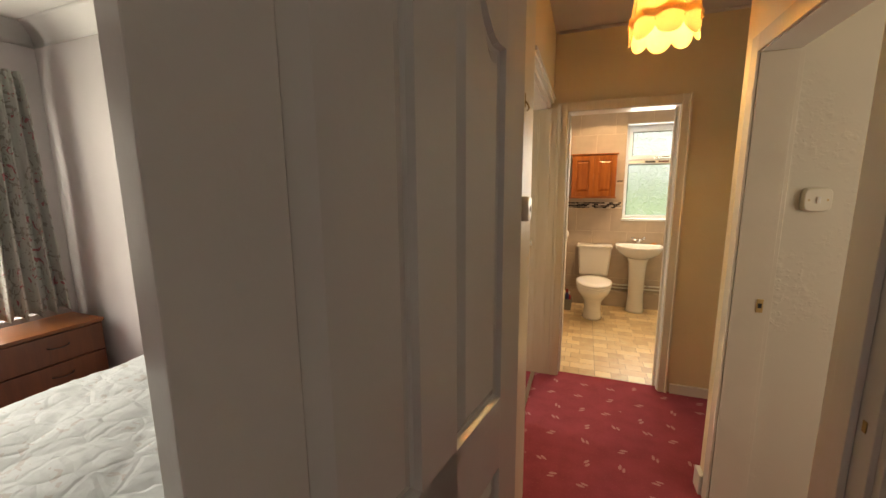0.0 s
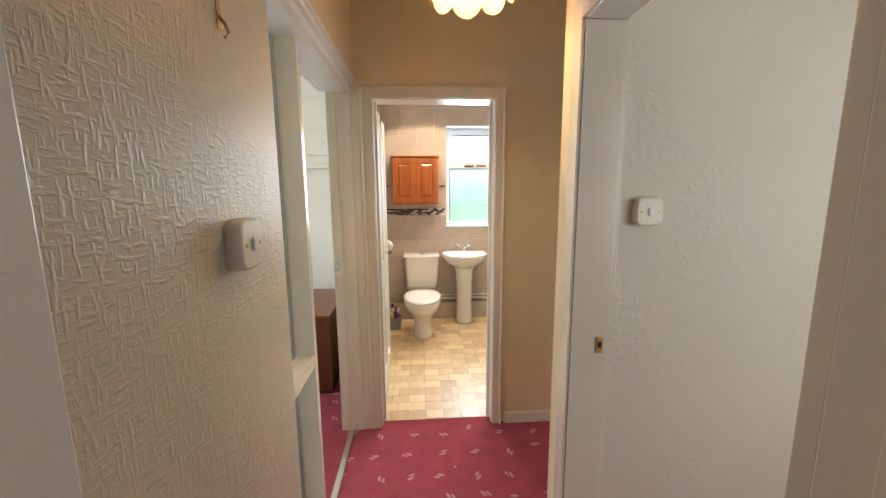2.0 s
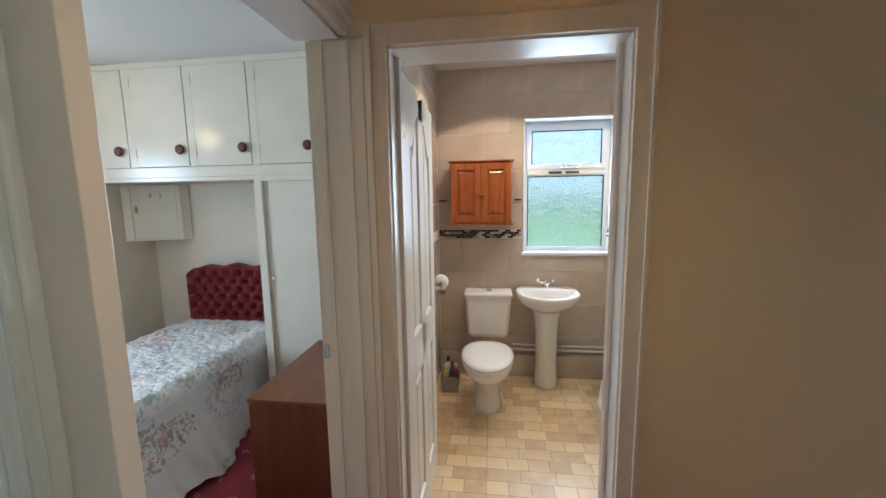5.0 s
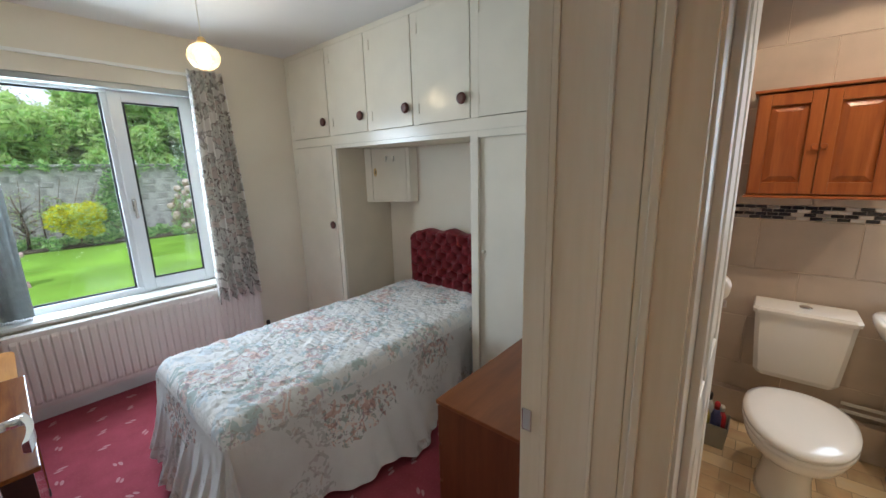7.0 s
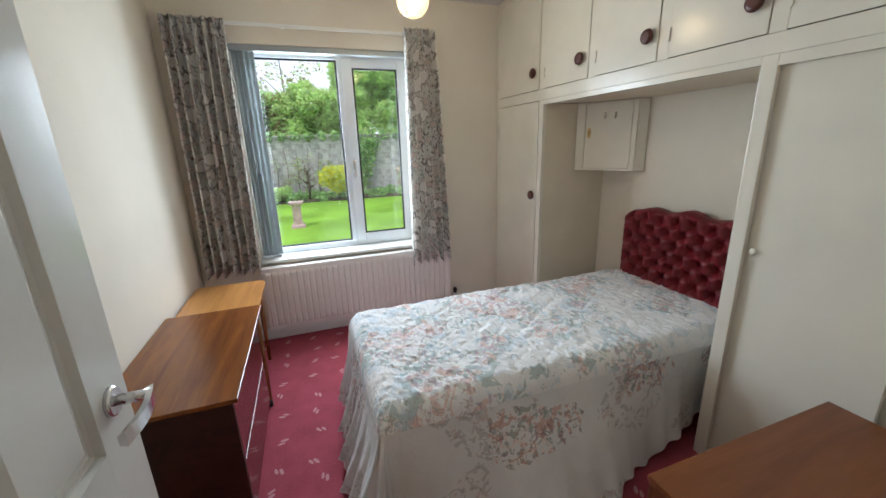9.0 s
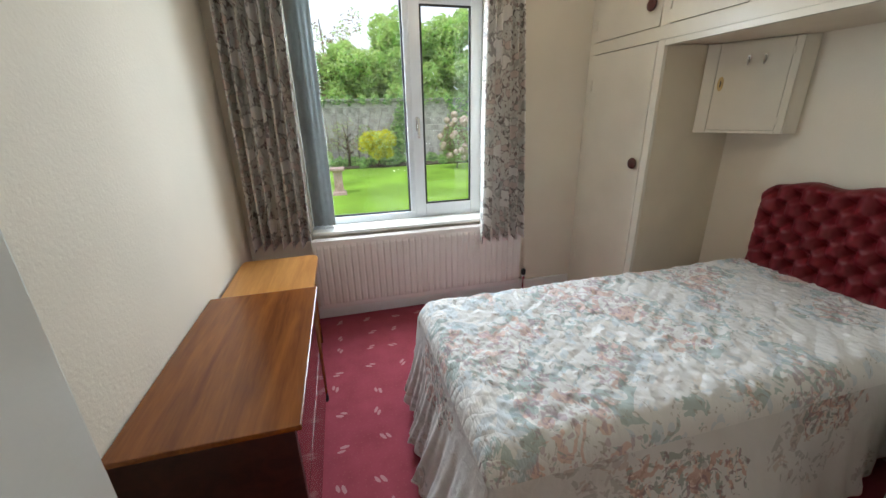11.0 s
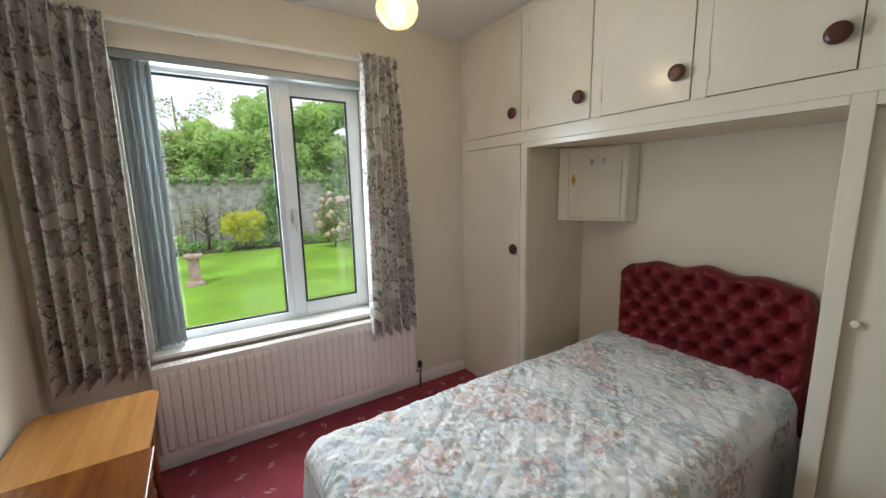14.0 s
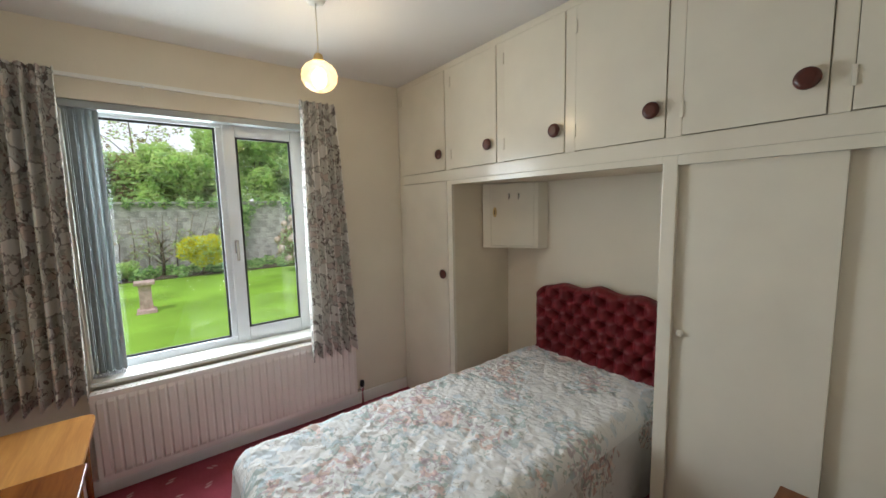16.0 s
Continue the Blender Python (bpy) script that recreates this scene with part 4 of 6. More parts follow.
vb = thing("vertical_blind", "blue-grey vertical blind drawn aside in the bedroom window", "blind")
slab("head_rail", RAIL_GREY, vb, (WEST - .085, W0 + .005, 2.100, WEST - .012, W1 - .005, 2.139), label="slim grey aluminium head rail")
for k in range(13):
    y = W0 + .012 + k * .0108
    bm = bmesh.new()
    a = radians(78 + 5 * math.sin(k * 2.1))
    c, s = math.cos(a) * .044, math.sin(a) * .044
    x = WEST - .075
    rows = [[(x - s * u, y - c * u + .005 * u * u, z) for u in (-1, -.4, .4, 1)] for z in (2.10, 1.4, .67)]
    loft(bm, rows, close=False, cap=False)
    part("slat", bm, BLIND, vb)
    slab("weight", UPVC, vb, (x - .038, y - .003, .652, x + .038, y + .003, .669), bevel=0, label="white bottom weight")


def curtain(label, y0t, y1t, y0b, y1b, z0, z1, x, material, pleats, seed):
    t = thing("curtain", label, "curtain")
    rnd = random.Random(seed)
    ph = [rnd.uniform(0, 6.28) for _ in range(4)]
    bm = bmesh.new()

    def place(u, v):
        z = z0 + (z1 - z0) * v
        lo, hi = y0b + (y0t - y0b) * v, y1b + (y1t - y1b) * v
        wv = math.sin(2 * math.pi * pleats * u + ph[0] + .7 * math.sin(3 * v + ph[1]))
        w2 = math.sin(2 * math.pi * pleats * 2.3 * u + ph[2] + 1.5 * v)
        tight = 1 - .55 * max(0, (v - .93) / .07)
        d = (.044 * wv + .012 * w2) * tight
        pinch = .012 * math.sin(40 * u * math.pi) * (1 if v > .95 else 0)
        hem = .012 * math.sin(2 * math.pi * pleats * u + ph[3]) if v == 0 else 0
        return (x + d + pinch, lo + (hi - lo) * u + .010 * math.cos(2 * math.pi * pleats * u + ph[0]), z + hem)

    sheet(bm, 110, 26, place)
    ob = part("cloth", bm, material, t)
    mod = ob.modifiers.new("thick", "SOLIDIFY")
    mod.thickness = .003
    return t


_c1 = curtain("grey floral curtain bunched beside the blind, hanging over the side table", 1.925, 2.27, 1.90, 2.245, .592, 2.262, WEST + .075, CURTAIN, 6, 3)
curtain("grey floral curtain hanging over the end of the radiator", 3.415, 3.635, 3.39, 3.72, .515, 2.262, WEST + .135, CURTAIN, 5, 8)
curtain("pale floral curtain in the front bedroom", 1.22, 1.47, 1.15, 1.52, .66, 2.22, WEST + .10, CURTAIN_PALE, 5, 5)
tr = thing("curtain_track", "slim white curtain track over the bedroom window", "curtain track")
slab("rail", WHITE_GLOSS, tr, (WEST + .045, 2.20, 2.232, WEST + .062, 3.66, 2.252))
for y in (2.6, 3.2):
    slab("bracket", WHITE_GLOSS, tr, (WEST + .001, y, 2.236, WEST + .0445, y + .015, 2.248))
slab("end_stop", PLASTIC, tr, (WEST + .155, 3.635, 2.05, WEST + .168, 3.66, 2.075), label="small cream cord cleat")

# ---------------------------------------------------------------- radiator
rad = thing("radiator", "white ribbed panel radiator under the bedroom window", "radiator")
R0, R1, RZ0, RZ1 = 2.245, 3.735, 0.11, 0.605
bm = bmesh.new()
n = 33
prof = []
for k in range(n):
    ya, step = R0 + .02 + (R1 - R0 - .04) * k / n, (R1 - R0 - .04) / n
    prof += [(ya, 0), (ya + step * .18, .011), (ya + step * .72, .011), (ya + step * .9, 0)]
prof = [(R0, 0)] + prof + [(R1, 0)]
xf = WEST + .095
rows = []
for z, amt in ((RZ0, 0), (RZ0 + .03, 0), (RZ0 + .05, 1), (RZ1 - .05, 1), (RZ1 - .03, 0), (RZ1, 0)):
    rows.append([(xf + d * amt, y, z) for y, d in prof])
loft(bm, rows, close=False, cap=False, smooth=False)
box(bm, WEST + .03, R0, RZ0, xf - .001, R1, RZ1, bevel=.004)
part("ribbed_panel", bm, RADIATOR, rad)
bm = bmesh.new()
for k in range(60):
    y = R0 + .02 + k * .0245
    box(bm, WEST + .045, y, RZ1 + .001, xf - .012, y + .012, RZ1 + .006)
tagged(part("top_grille", bm, RADIATOR, rad), kind="stuff")
for y in (2.5, 3.4):
    slab("bracket", RADIATOR, rad, (WEST + .001, y, .3, WEST + .029, y + .03, .5))
bm = bmesh.new()
tube(bm, [(WEST + .06, R1, .14), (WEST + .06, 3.79, .14), (WEST + .06, 3.79, .0)], .008)
lathe(bm, [(.012, 0), (.014, .01), (.014, .03), (.011, .035)], (WEST + .06, 3.79, .125), "Z", 16)
part("pipe", bm, CHROME, rad, "chrome valve and pipe")
bm = bmesh.new()
lathe(bm, [(.014, 0), (.017, .006), (.017, .035), (.013, .045)], (WEST + .06, 3.79, .162), "Z", 16)
part("valve_cap", bm, BLACK, rad, "dark valve cap")

# ---------------------------------------------------------------- wardrobe wall
wr = thing("wardrobe", "cream gloss painted fitted wardrobe built over a bed recess", "wardrobe")
WF = WARD
TOPZ = 2.49
slab("face_frame", CREAM_GLOSS, wr,
     (WEST + .001, WF, 1.73, EAST - .001, WF + .022, 1.80), (WEST + .001, WF, 2.465, EAST - .001, WF + .022, BED_CEIL - .001),
     (WEST + .001, WF, 1.80, -3.075, WF + .022, 2.465), (-2.52, WF, 1.80, -2.458, WF + .022, 2.465), (-2.03, WF, 1.80, -1.972, WF + .022, 2.465),
     (-1.565, WF, 1.80, -1.508, WF + .022, 2.465), (-1.10, WF, 1.80, -1.042, WF + .022, 2.465), (-.642, WF, 1.80, -.592, WF + .022, 2.465), (-.16, WF, 1.80, EAST - .001, WF + .022, 2.465),
     (WEST + .001, WF, 0, -3.07, WF + .022, 1.73), (-2.515, WF, 0, -2.465, WF + .022, 1.73), (-2.465, WF, 1.70, -1.105, WF + .022, 1.73),
     (-1.105, WF, 0, -1.05, WF + .022, 1.73), (-1.05, WF, 1.69, EAST - .001, WF + .022, 1.73), (-.13, WF, 0, EAST - .001, WF + .022, 1.69), (-3.07, WF, 0, -2.515, WF + .022, .07), bevel=.003)
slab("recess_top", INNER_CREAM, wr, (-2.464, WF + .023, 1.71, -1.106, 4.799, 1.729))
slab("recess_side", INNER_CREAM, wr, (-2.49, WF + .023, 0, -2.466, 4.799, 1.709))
slab("divider", CREAM_GLOSS, wr, (-1.104, WF + .023, 0, -1.08, 4.799, 1.709))
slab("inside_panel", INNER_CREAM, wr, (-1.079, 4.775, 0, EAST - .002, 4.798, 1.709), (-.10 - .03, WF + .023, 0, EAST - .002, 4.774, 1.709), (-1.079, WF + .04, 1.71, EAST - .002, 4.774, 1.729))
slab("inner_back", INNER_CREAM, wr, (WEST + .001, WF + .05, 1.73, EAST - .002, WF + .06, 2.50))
slab("sliding_door", CREAM_GLOSS, wr, (-.66, WF + .046, .05, -.135, WF + .064, 1.7), bevel=.002, label="flat cream sliding panel behind the first")
uppers = [(-3.072, -2.523), (-2.455, -2.033), (-1.969, -1.568), (-1.505, -1.103), (-1.039, -.645), (-.589, -.163)]
knobs = [-2.578, -2.092, -1.615, -1.150, -.690, -.215]
for (x0, x1), kx in zip(uppers, knobs):
    dr = slab("door", CREAM_GLOSS, wr, (x0 - .0005, WF - .004, 1.803, x1 + .0005, WF + .014, 2.462), bevel=.002, label="flat cream gloss cupboard door")
    bm = bmesh.new()
    lathe(bm, [(0.008, -.006), (.012, -.014), (.030, -.017), (.034, -.024), (.031, -.032), (.018, -.036)][::-1], (kx, WF + .002, 1.915), "Y", 26)
    part("knob", bm, BROWN_KNOB, dr, "round dark brown wooden knob")
    for z in (1.87, 2.34):
        hx = x1 + .002 if kx < (x0 + x1) / 2 else x0 - .002
        slab("hinge", CREAM_GLOSS, dr, (hx - .006, WF - .010, z, hx + .006, WF - .0045, z + .06), bevel=.002, label="painted-over hinge")
dr = slab("door", CREAM_GLOSS, wr, (-3.068, WF - .004, .075, -2.517, WF + .014, 1.725), bevel=.002, label="tall flat cream gloss door")
bm = bmesh.new()
lathe(bm, [(.018, -.036), (.031, -.032), (.034, -.024), (.030, -.017), (.012, -.014), (0.008, -.006)], (-2.556, WF + .002, 1.068), "Y", 26)
part("knob", bm, BROWN_KNOB, dr, "round dark brown wooden knob")
for z in (.25, 1.5):
    slab("hinge", CREAM_GLOSS, dr, (-3.076, WF - .010, z, -3.064, WF - .0045, z + .07), bevel=.002)
sd = slab("sliding_door", CREAM_GLOSS, wr, (-1.070, WF + .024, .05, -.588, WF + .042, 1.7), bevel=.002, label="flat cream sliding panel half open")
bm = bmesh.new()
lathe(bm, [(.006, -.014), (.013, -.012), (.014, -.006), (.010, 0)], (-1.022, WF + .0235, 1.015), "Y", 20)
part("knob", bm, CREAM_GLOSS, sd, "small cream knob")
slab("floor_track", CREAM_GLOSS, wr, (-1.05, WF + .001, 0.001, -.131, WF + .05, .045))

mc = thing("wall_cupboard", "small cream painted corner cupboard with keyhole plate in the bed recess", "cupboard")
MZ0, MW = 1.243, .405
bm = bmesh.new()
turn = Matrix.Rotation(radians(-30.4), 4, "Z")
outline = [turn @ Vector(p) for p in ((0, 0, 0), (.349, .205, 0), (.379, .265, 0), (0.001, .265, 0))]
loft(bm, [[(p.x, p.y, z) for p in outline] for z in (MZ0, 1.708)], smooth=False)
bmesh.ops.recalc_face_normals(bm, faces=bm.faces)
bmesh.ops.bevel(bm, geom=bm.edges[:], offset=.003, segments=2, affect="EDGES")
part("body", bm, CREAM_GLOSS, mc)
slab("face_frame", CREAM_GLOSS, mc, (.001, -.012, MZ0, .062, -.0005, 1.706), (.372, -.012, MZ0, MW - .001, -.0005, 1.706), (.062, -.012, MZ0, .372, -.0005, MZ0 + .016), bevel=.003)
md = slab("door", CREAM_GLOSS, mc, (.064, -.010, MZ0 + .018, .370, -.0005, 1.700), bevel=.003, label="cream painted inset door with worn edges")
bm = bmesh.new()
lathe(bm, [(.016, -.003), (.016, 0)], (0, 0, 0), "Y", 24)
for v in bm.verts:
    v.co = (v.co.x * .9 + .092, v.co.y - .0105, v.co.z * 2.3 + 1.502)
part("keyhole_plate", bm, BRASS, md, "oval reddish brass keyhole plate")
slab("keyhole", BLACK, md, (.0895, -.0155, 1.485, .0955, -.014, 1.516), bevel=0)
for x in (.197, .265):
    bm = bmesh.new()
    tube(bm, [(x, -.012, 1.625), (x, -.026, 1.612), (x, -.030, 1.596), (x, -.022, 1.590)], .0035, 8)
    box(bm, x - .007, -.0125, 1.60, x + .007, -.0105, 1.635)
    part("hook", bm, CHROME, md, "small metal hook")
for z in (1.29, 1.62):
    slab("hinge", CREAM_GLOSS, mc, (.366, -.016, z, .378, -.0125, z + .04), bevel=.001)
mc.matrix_world = pose(-2.464, 4.53, 0, 0, 0, 30.4)

# ---------------------------------------------------------------- bed
bed = thing("bed", "single bed with a dark red base under the floral quilt", "bed")
slab("mattress", MATTRESS, bed, (-2.15, 2.84, .28, -1.24, 4.72, .515), bevel=.03)
slab("base", BASE_RED, bed, (-2.13, 2.80, .05, -1.26, 4.70, .279), bevel=.01, label="dark red cloth bed base")
for x, y in ((-2.08, 2.86), (-1.31, 2.86), (-2.08, 4.64), (-1.31, 4.64)):
    bm = bmesh.new()
    lathe(bm, [(.02, 0), (.024, .01), (.024, .048)], (x, y, .001), "Z", 14)
    part("foot", bm, BLACK, bed, "black castor foot")
bs = thing("bedspread", "pale quilted floral bedspread with a gathered skirt over the single bed", "bedspread")
QX0, QX1, QY0, QY1, QZ = -2.17, -1.215, 2.765, 4.745, .55
bm = bmesh.new()


def quilt_top(u, v):
    x, y = QX0 + (QX1 - QX0) * u, QY0 + (QY1 - QY0) * v
    e = min(u, 1 - u) * (QX1 - QX0)
    e2 = v * (QY1 - QY0)
    r = .08
    drop = 0
    for d in (e, e2):
        if d < r:
            drop += r - math.sqrt(max(0, r * r - (r - d) ** 2))
    p = Vector((x * 7, y * 7, 0))
    sag = .5 * noise.noise(Vector((x * 3, y * 3, 5)))
    puff = .0045 * (abs(math.sin(x * 27 + y * 19 + sag)) * abs(math.sin(x * 27 - y * 19 + 1 + sag))) ** .45
    fold = 1 - abs(noise.noise(Vector((x * 9 + y * 5, y * 30 - x * 8, 3)))) * 3.2
    fine = 1 - abs(noise.noise(Vector((x * 22 - y * 8, y * 48 + x * 10, 7)))) * 3.0
    crease = .0055 * max(0, fold) ** 2 + .0030 * max(0, fine) ** 2 + .006 * noise.noise(p * 3)
    rise = .012 * noise.noise(Vector((x * 1.5, y * 1.5, 8)))
    return (x, y, QZ - drop + (puff + crease + rise) * min(1, e / .05, e2 / .05))


sheet(bm, 170, 340, quilt_top)
part("quilt_top", bm, QUILT, bs)


def skirt(a, b, out, length, flare, hem, seed, gathers, top_end=None):
    """A gathered skirt hanging from the line a-b; flare(u) and hem(u) shape its foot."""
    rnd = random.Random(seed)
    ph = [rnd.uniform(0, 6.28) for _ in range(5)]
    bm = bmesh.new()

    def place(u, v):
        x, y = a[0] + (b[0] - a[0]) * u, a[1] + (b[1] - a[1]) * u
        d = (1 - v)
        w = math.sin(2 * math.pi * gathers * u + ph[0] + 3.2 * math.sin(4 * u + ph[1])) + .5 * math.sin(2 * math.pi * gathers * 2.7 * u + ph[2] + 2 * d)
        amp = .017 * max(0, d - .2) / .8
        o = flare(u) * d ** 1.4 + w * amp
        dx, dy = out
        p = Vector((x * 4, y * 4, v * 4))
        o += .008 * noise.noise(p * 2.5) * d
        z = QZ - .080 - (QZ - .080 - hem(u)) * d + (.012 * math.sin(2 * math.pi * gathers * u + ph[3]) + .008 * noise.noise(Vector((x * 11, y * 11, 2)))) * d
        return (x + dx * o, y + dy * o, z)

    sheet(bm, 150, 26, place)
    return bm


_s = part("skirt_side", skirt((QX1, QY0 + .02), (QX1, QY1), (1, 0), 0, lambda u: .03 + .17 * math.exp(-((u - .40) / .22) ** 2), lambda u: .025 + .13 * max(0, (u - .62) / .38) + .03 * math.exp(-((u - .3) / .1) ** 2), 4, 6), SKIRT, bs, "thin white floral skirt with loose gathers")
_s = part("skirt_foot", skirt((QX0 + .02, QY0), (QX1, QY0), (0, -1), 0, lambda u: .07 + .09 * u, lambda u: .09 - .07 * min(1, u * 1.5), 9, 6), SKIRT, bs, "thin white floral skirt with loose gathers")
_s = part("skirt_wall_side", skirt((QX0, QY0 + .02), (QX0, QY1), (-1, 0), 0, lambda u: .05, lambda u: .06, 12, 9), SKIRT, bs, "thin white floral skirt with loose gathers")
bm = bmesh.new()


def corner(u, v):
    ang = radians(-90 + 90 * u)
    d = 1 - v
    r = .02 + (.13 + .035 * math.sin(14 * u)) * d ** 1.3
    return (QX1 - .02 + math.cos(ang) * r, QY0 + .02 + math.sin(ang) * r, QZ - .078 - (QZ - .103) * d)


sheet(bm, 26, 20, corner)
part("skirt_corner", bm, SKIRT, bs, "loose corner fold of the skirt")

hb = thing("headboard", "deep red buttoned velvet headboard with a scalloped top", "headboard")
HX0, HX1, HY = -2.095, -1.200, 4.725
buttons = []
for row in range(6):
    z = .60 + row * .072
    off = 0 if row % 2 else .055
    k = 0
    while HX0 + .06 + off + k * .11 < HX1 - .04:
        buttons.append((HX0 + .06 + off + k * .11, z))
        k += 1
buttons = [b for b in buttons if b[1] < .965]


def top_line(x):
    u = (x - HX0) / (HX1 - HX0)
    e = min(u, 1 - u)
    z = .985 + .011 * math.cos(2 * math.pi * (u - .5) * 3.5) + .03 * (1 - abs(2 * u - 1))
    if e < .07:
        z -= .11 * (1 - math.sqrt(max(0, 1 - (1 - e / .07) ** 2)))
    return z + .015


bm = bmesh.new()


def pad(u, v):
    x = HX0 + (HX1 - HX0) * u
    z = .32 + (top_line(x) - .32) * v
    d = min(math.hypot(x - bx, z - bz) for bx, bz in buttons)
    e = min(u * (HX1 - HX0), (1 - u) * (HX1 - HX0), (1 - v) * .6)
    puff = .060 * math.sin(math.pi / 2 * min(1, d / .062)) ** .8
    crease = 0
    a, b = (x - HX0 - .06) / .11, (z - .60) / .144
    for s in (a + b, a - b):
        f = abs(s - .5 - round(s - .5))
        crease = max(crease, .012 * max(0, 1 - f / .20) ** 1.5)
    edge = math.sqrt(max(0, 1 - max(0, 1 - e / .035) ** 2))
    return (x, HY - .012 - (max(.004, puff - crease)) * edge, z)


sheet(bm, 150, 110, pad)
part("cushion", bm, VELVET, hb)
bm = bmesh.new()
out = [(HX0 + (HX1 - HX0) * k / 60, top_line(HX0 + (HX1 - HX0) * k / 60)) for k in range(61)]
ring = [(HX0, .32)] + out + [(HX1, .32)]
loft(bm, [[(x, HY - .0125, z) for x, z in ring], [(x, HY + .03, z) for x, z in ring]], smooth=False)
part("board", bm, VELVET, hb)
for bx, bz in buttons:
    if bz < top_line(bx) - .04:
        bm = bmesh.new()
        lathe(bm, [(.003, -.006), (.008, -.004), (.009, 0)], (bx, HY - .014, bz), "Y", 10)
        part("button", bm, VELVET, hb, "covered button")
for x in (-2.0, -1.42):
    slab("leg", DARK_WOOD, hb, (x, HY + .031, .01, x + .05, HY + .05, .7))

# ---------------------------------------------------------------- bedroom furniture
dk = thing("dressing_table", "low glossy reddish wooden dressing table along the bedroom wall", "dressing table")
DX0, DX1, DY0, DY1, DZ = -2.30, -1.415, 1.856, 2.315, .622
slab("tabletop", TEAK, dk, (DX0, DY0, DZ - .018, DX1, DY1, DZ), bevel=.004)
# end panels take a wood several times darker than the teak top
slab("side_panel", DARK_WOOD, dk, (DX1 - .03, DY0 + .01, .0, DX1 - .006, DY1 - .02, DZ - .019), label="end panel darker than the tabletop")
slab("side_panel", DARK_WOOD, dk, (DX0 + .10, DY0 + .01, .08, DX0 + .12, DY1 - .03, DZ - .019), label="end panel darker than the tabletop")
slab("drawer_front", GLOSS_RED, dk, (DX0 + .121, DY1 - .04, .08, DX1 - .031, DY1 - .022, .33), label="glossy reddish brown drawer front")
slab("drawer_front", GLOSS_RED, dk, (DX0 + .121, DY1 - .04, .335, DX1 - .031, DY1 - .022, .595), label="glossy reddish brown drawer front")
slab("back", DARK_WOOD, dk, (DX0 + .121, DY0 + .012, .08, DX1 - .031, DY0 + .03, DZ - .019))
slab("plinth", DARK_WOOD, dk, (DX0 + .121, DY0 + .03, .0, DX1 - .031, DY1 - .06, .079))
for x, y in ((-2.245, 2.285), (-2.245, 1.89)):
    bm = bmesh.new()
    lathe(bm, [(.009, 0), (.009, .05), (.011, .051), (.016, .30), (.018, .602)], (x, y, .0), "Z", 16)
    lg = part("leg", bm, TEAK, dk, "slender tapered wooden leg")
    bm = bmesh.new()
    lathe(bm, [(.012, 0), (.013, .02), (.011, .045)], (x, y, .0005), "Z", 14)
    part("ferrule", bm, BLACK, lg, "black foot")

st_ = thing("side_table", "golden wooden table with rounded corners in front of the window wall", "table")
bm = bmesh.new()
SX0, SX1, SY0, SY1, SZ = -2.855, -2.303, 1.872, 2.29, .588
ring = []
for cx, cy, a0 in ((SX1 - .01, SY1 - .01, 0), (SX0 + .05, SY1 - .05, 90), (SX0 + .03, SY0 + .03, 180), (SX1 - .01, SY0 + .01, 270)):
    r = .05 if cx < -2.6 and cy > 2 else (.03 if cx < -2.6 else .01)
    for k in range(7):
        a = radians(a0 + 90 * k / 6)
        ring.append((cx + r * math.cos(a), cy + r * math.sin(a)))
loft(bm, [[(x, y, SZ - .02) for x, y in ring], [(x, y, SZ) for x, y in ring]], smooth=False)
part("tabletop", bm, OAK, st_)
for y in (SY1 - .05, SY0 + .03):
    slab("apron", TEAK, st_, (SX0 + .065, y, SZ - .09, SX1 - .065, y + .018, SZ - .021))
for x, y in ((SX0 + .05, SY1 - .05), (SX1 - .05, SY1 - .05), (SX0 + .05, SY0 + .05), (SX1 - .05, SY0 + .05)):
    bm = bmesh.new()
    lathe(bm, [(.010, 0), (.013, .25), (.018, SZ - .0215)], (x, y, 0), "Z", 14)
    part("leg", bm, TEAK, st_, "slender tapered wooden leg")

ch = thing("chest_of_drawers", "low reddish brown wooden chest standing before the wardrobe opening", "chest of drawers")
CX0, CX1, CY0, CY1, CZ = -.668, -.20, 3.385, 4.165, .605
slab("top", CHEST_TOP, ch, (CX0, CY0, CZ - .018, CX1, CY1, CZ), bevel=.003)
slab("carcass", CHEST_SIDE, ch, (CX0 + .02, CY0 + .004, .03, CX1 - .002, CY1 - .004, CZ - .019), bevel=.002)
slab("plinth", DARK_WOOD, ch, (CX0 + .03, CY0 + .02, .0, CX1 - .01, CY1 - .02, .029))
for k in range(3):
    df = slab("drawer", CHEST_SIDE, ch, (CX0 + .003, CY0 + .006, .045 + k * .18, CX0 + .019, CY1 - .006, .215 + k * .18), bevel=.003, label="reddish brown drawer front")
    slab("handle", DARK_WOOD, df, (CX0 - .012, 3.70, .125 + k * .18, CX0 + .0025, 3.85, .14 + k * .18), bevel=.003)

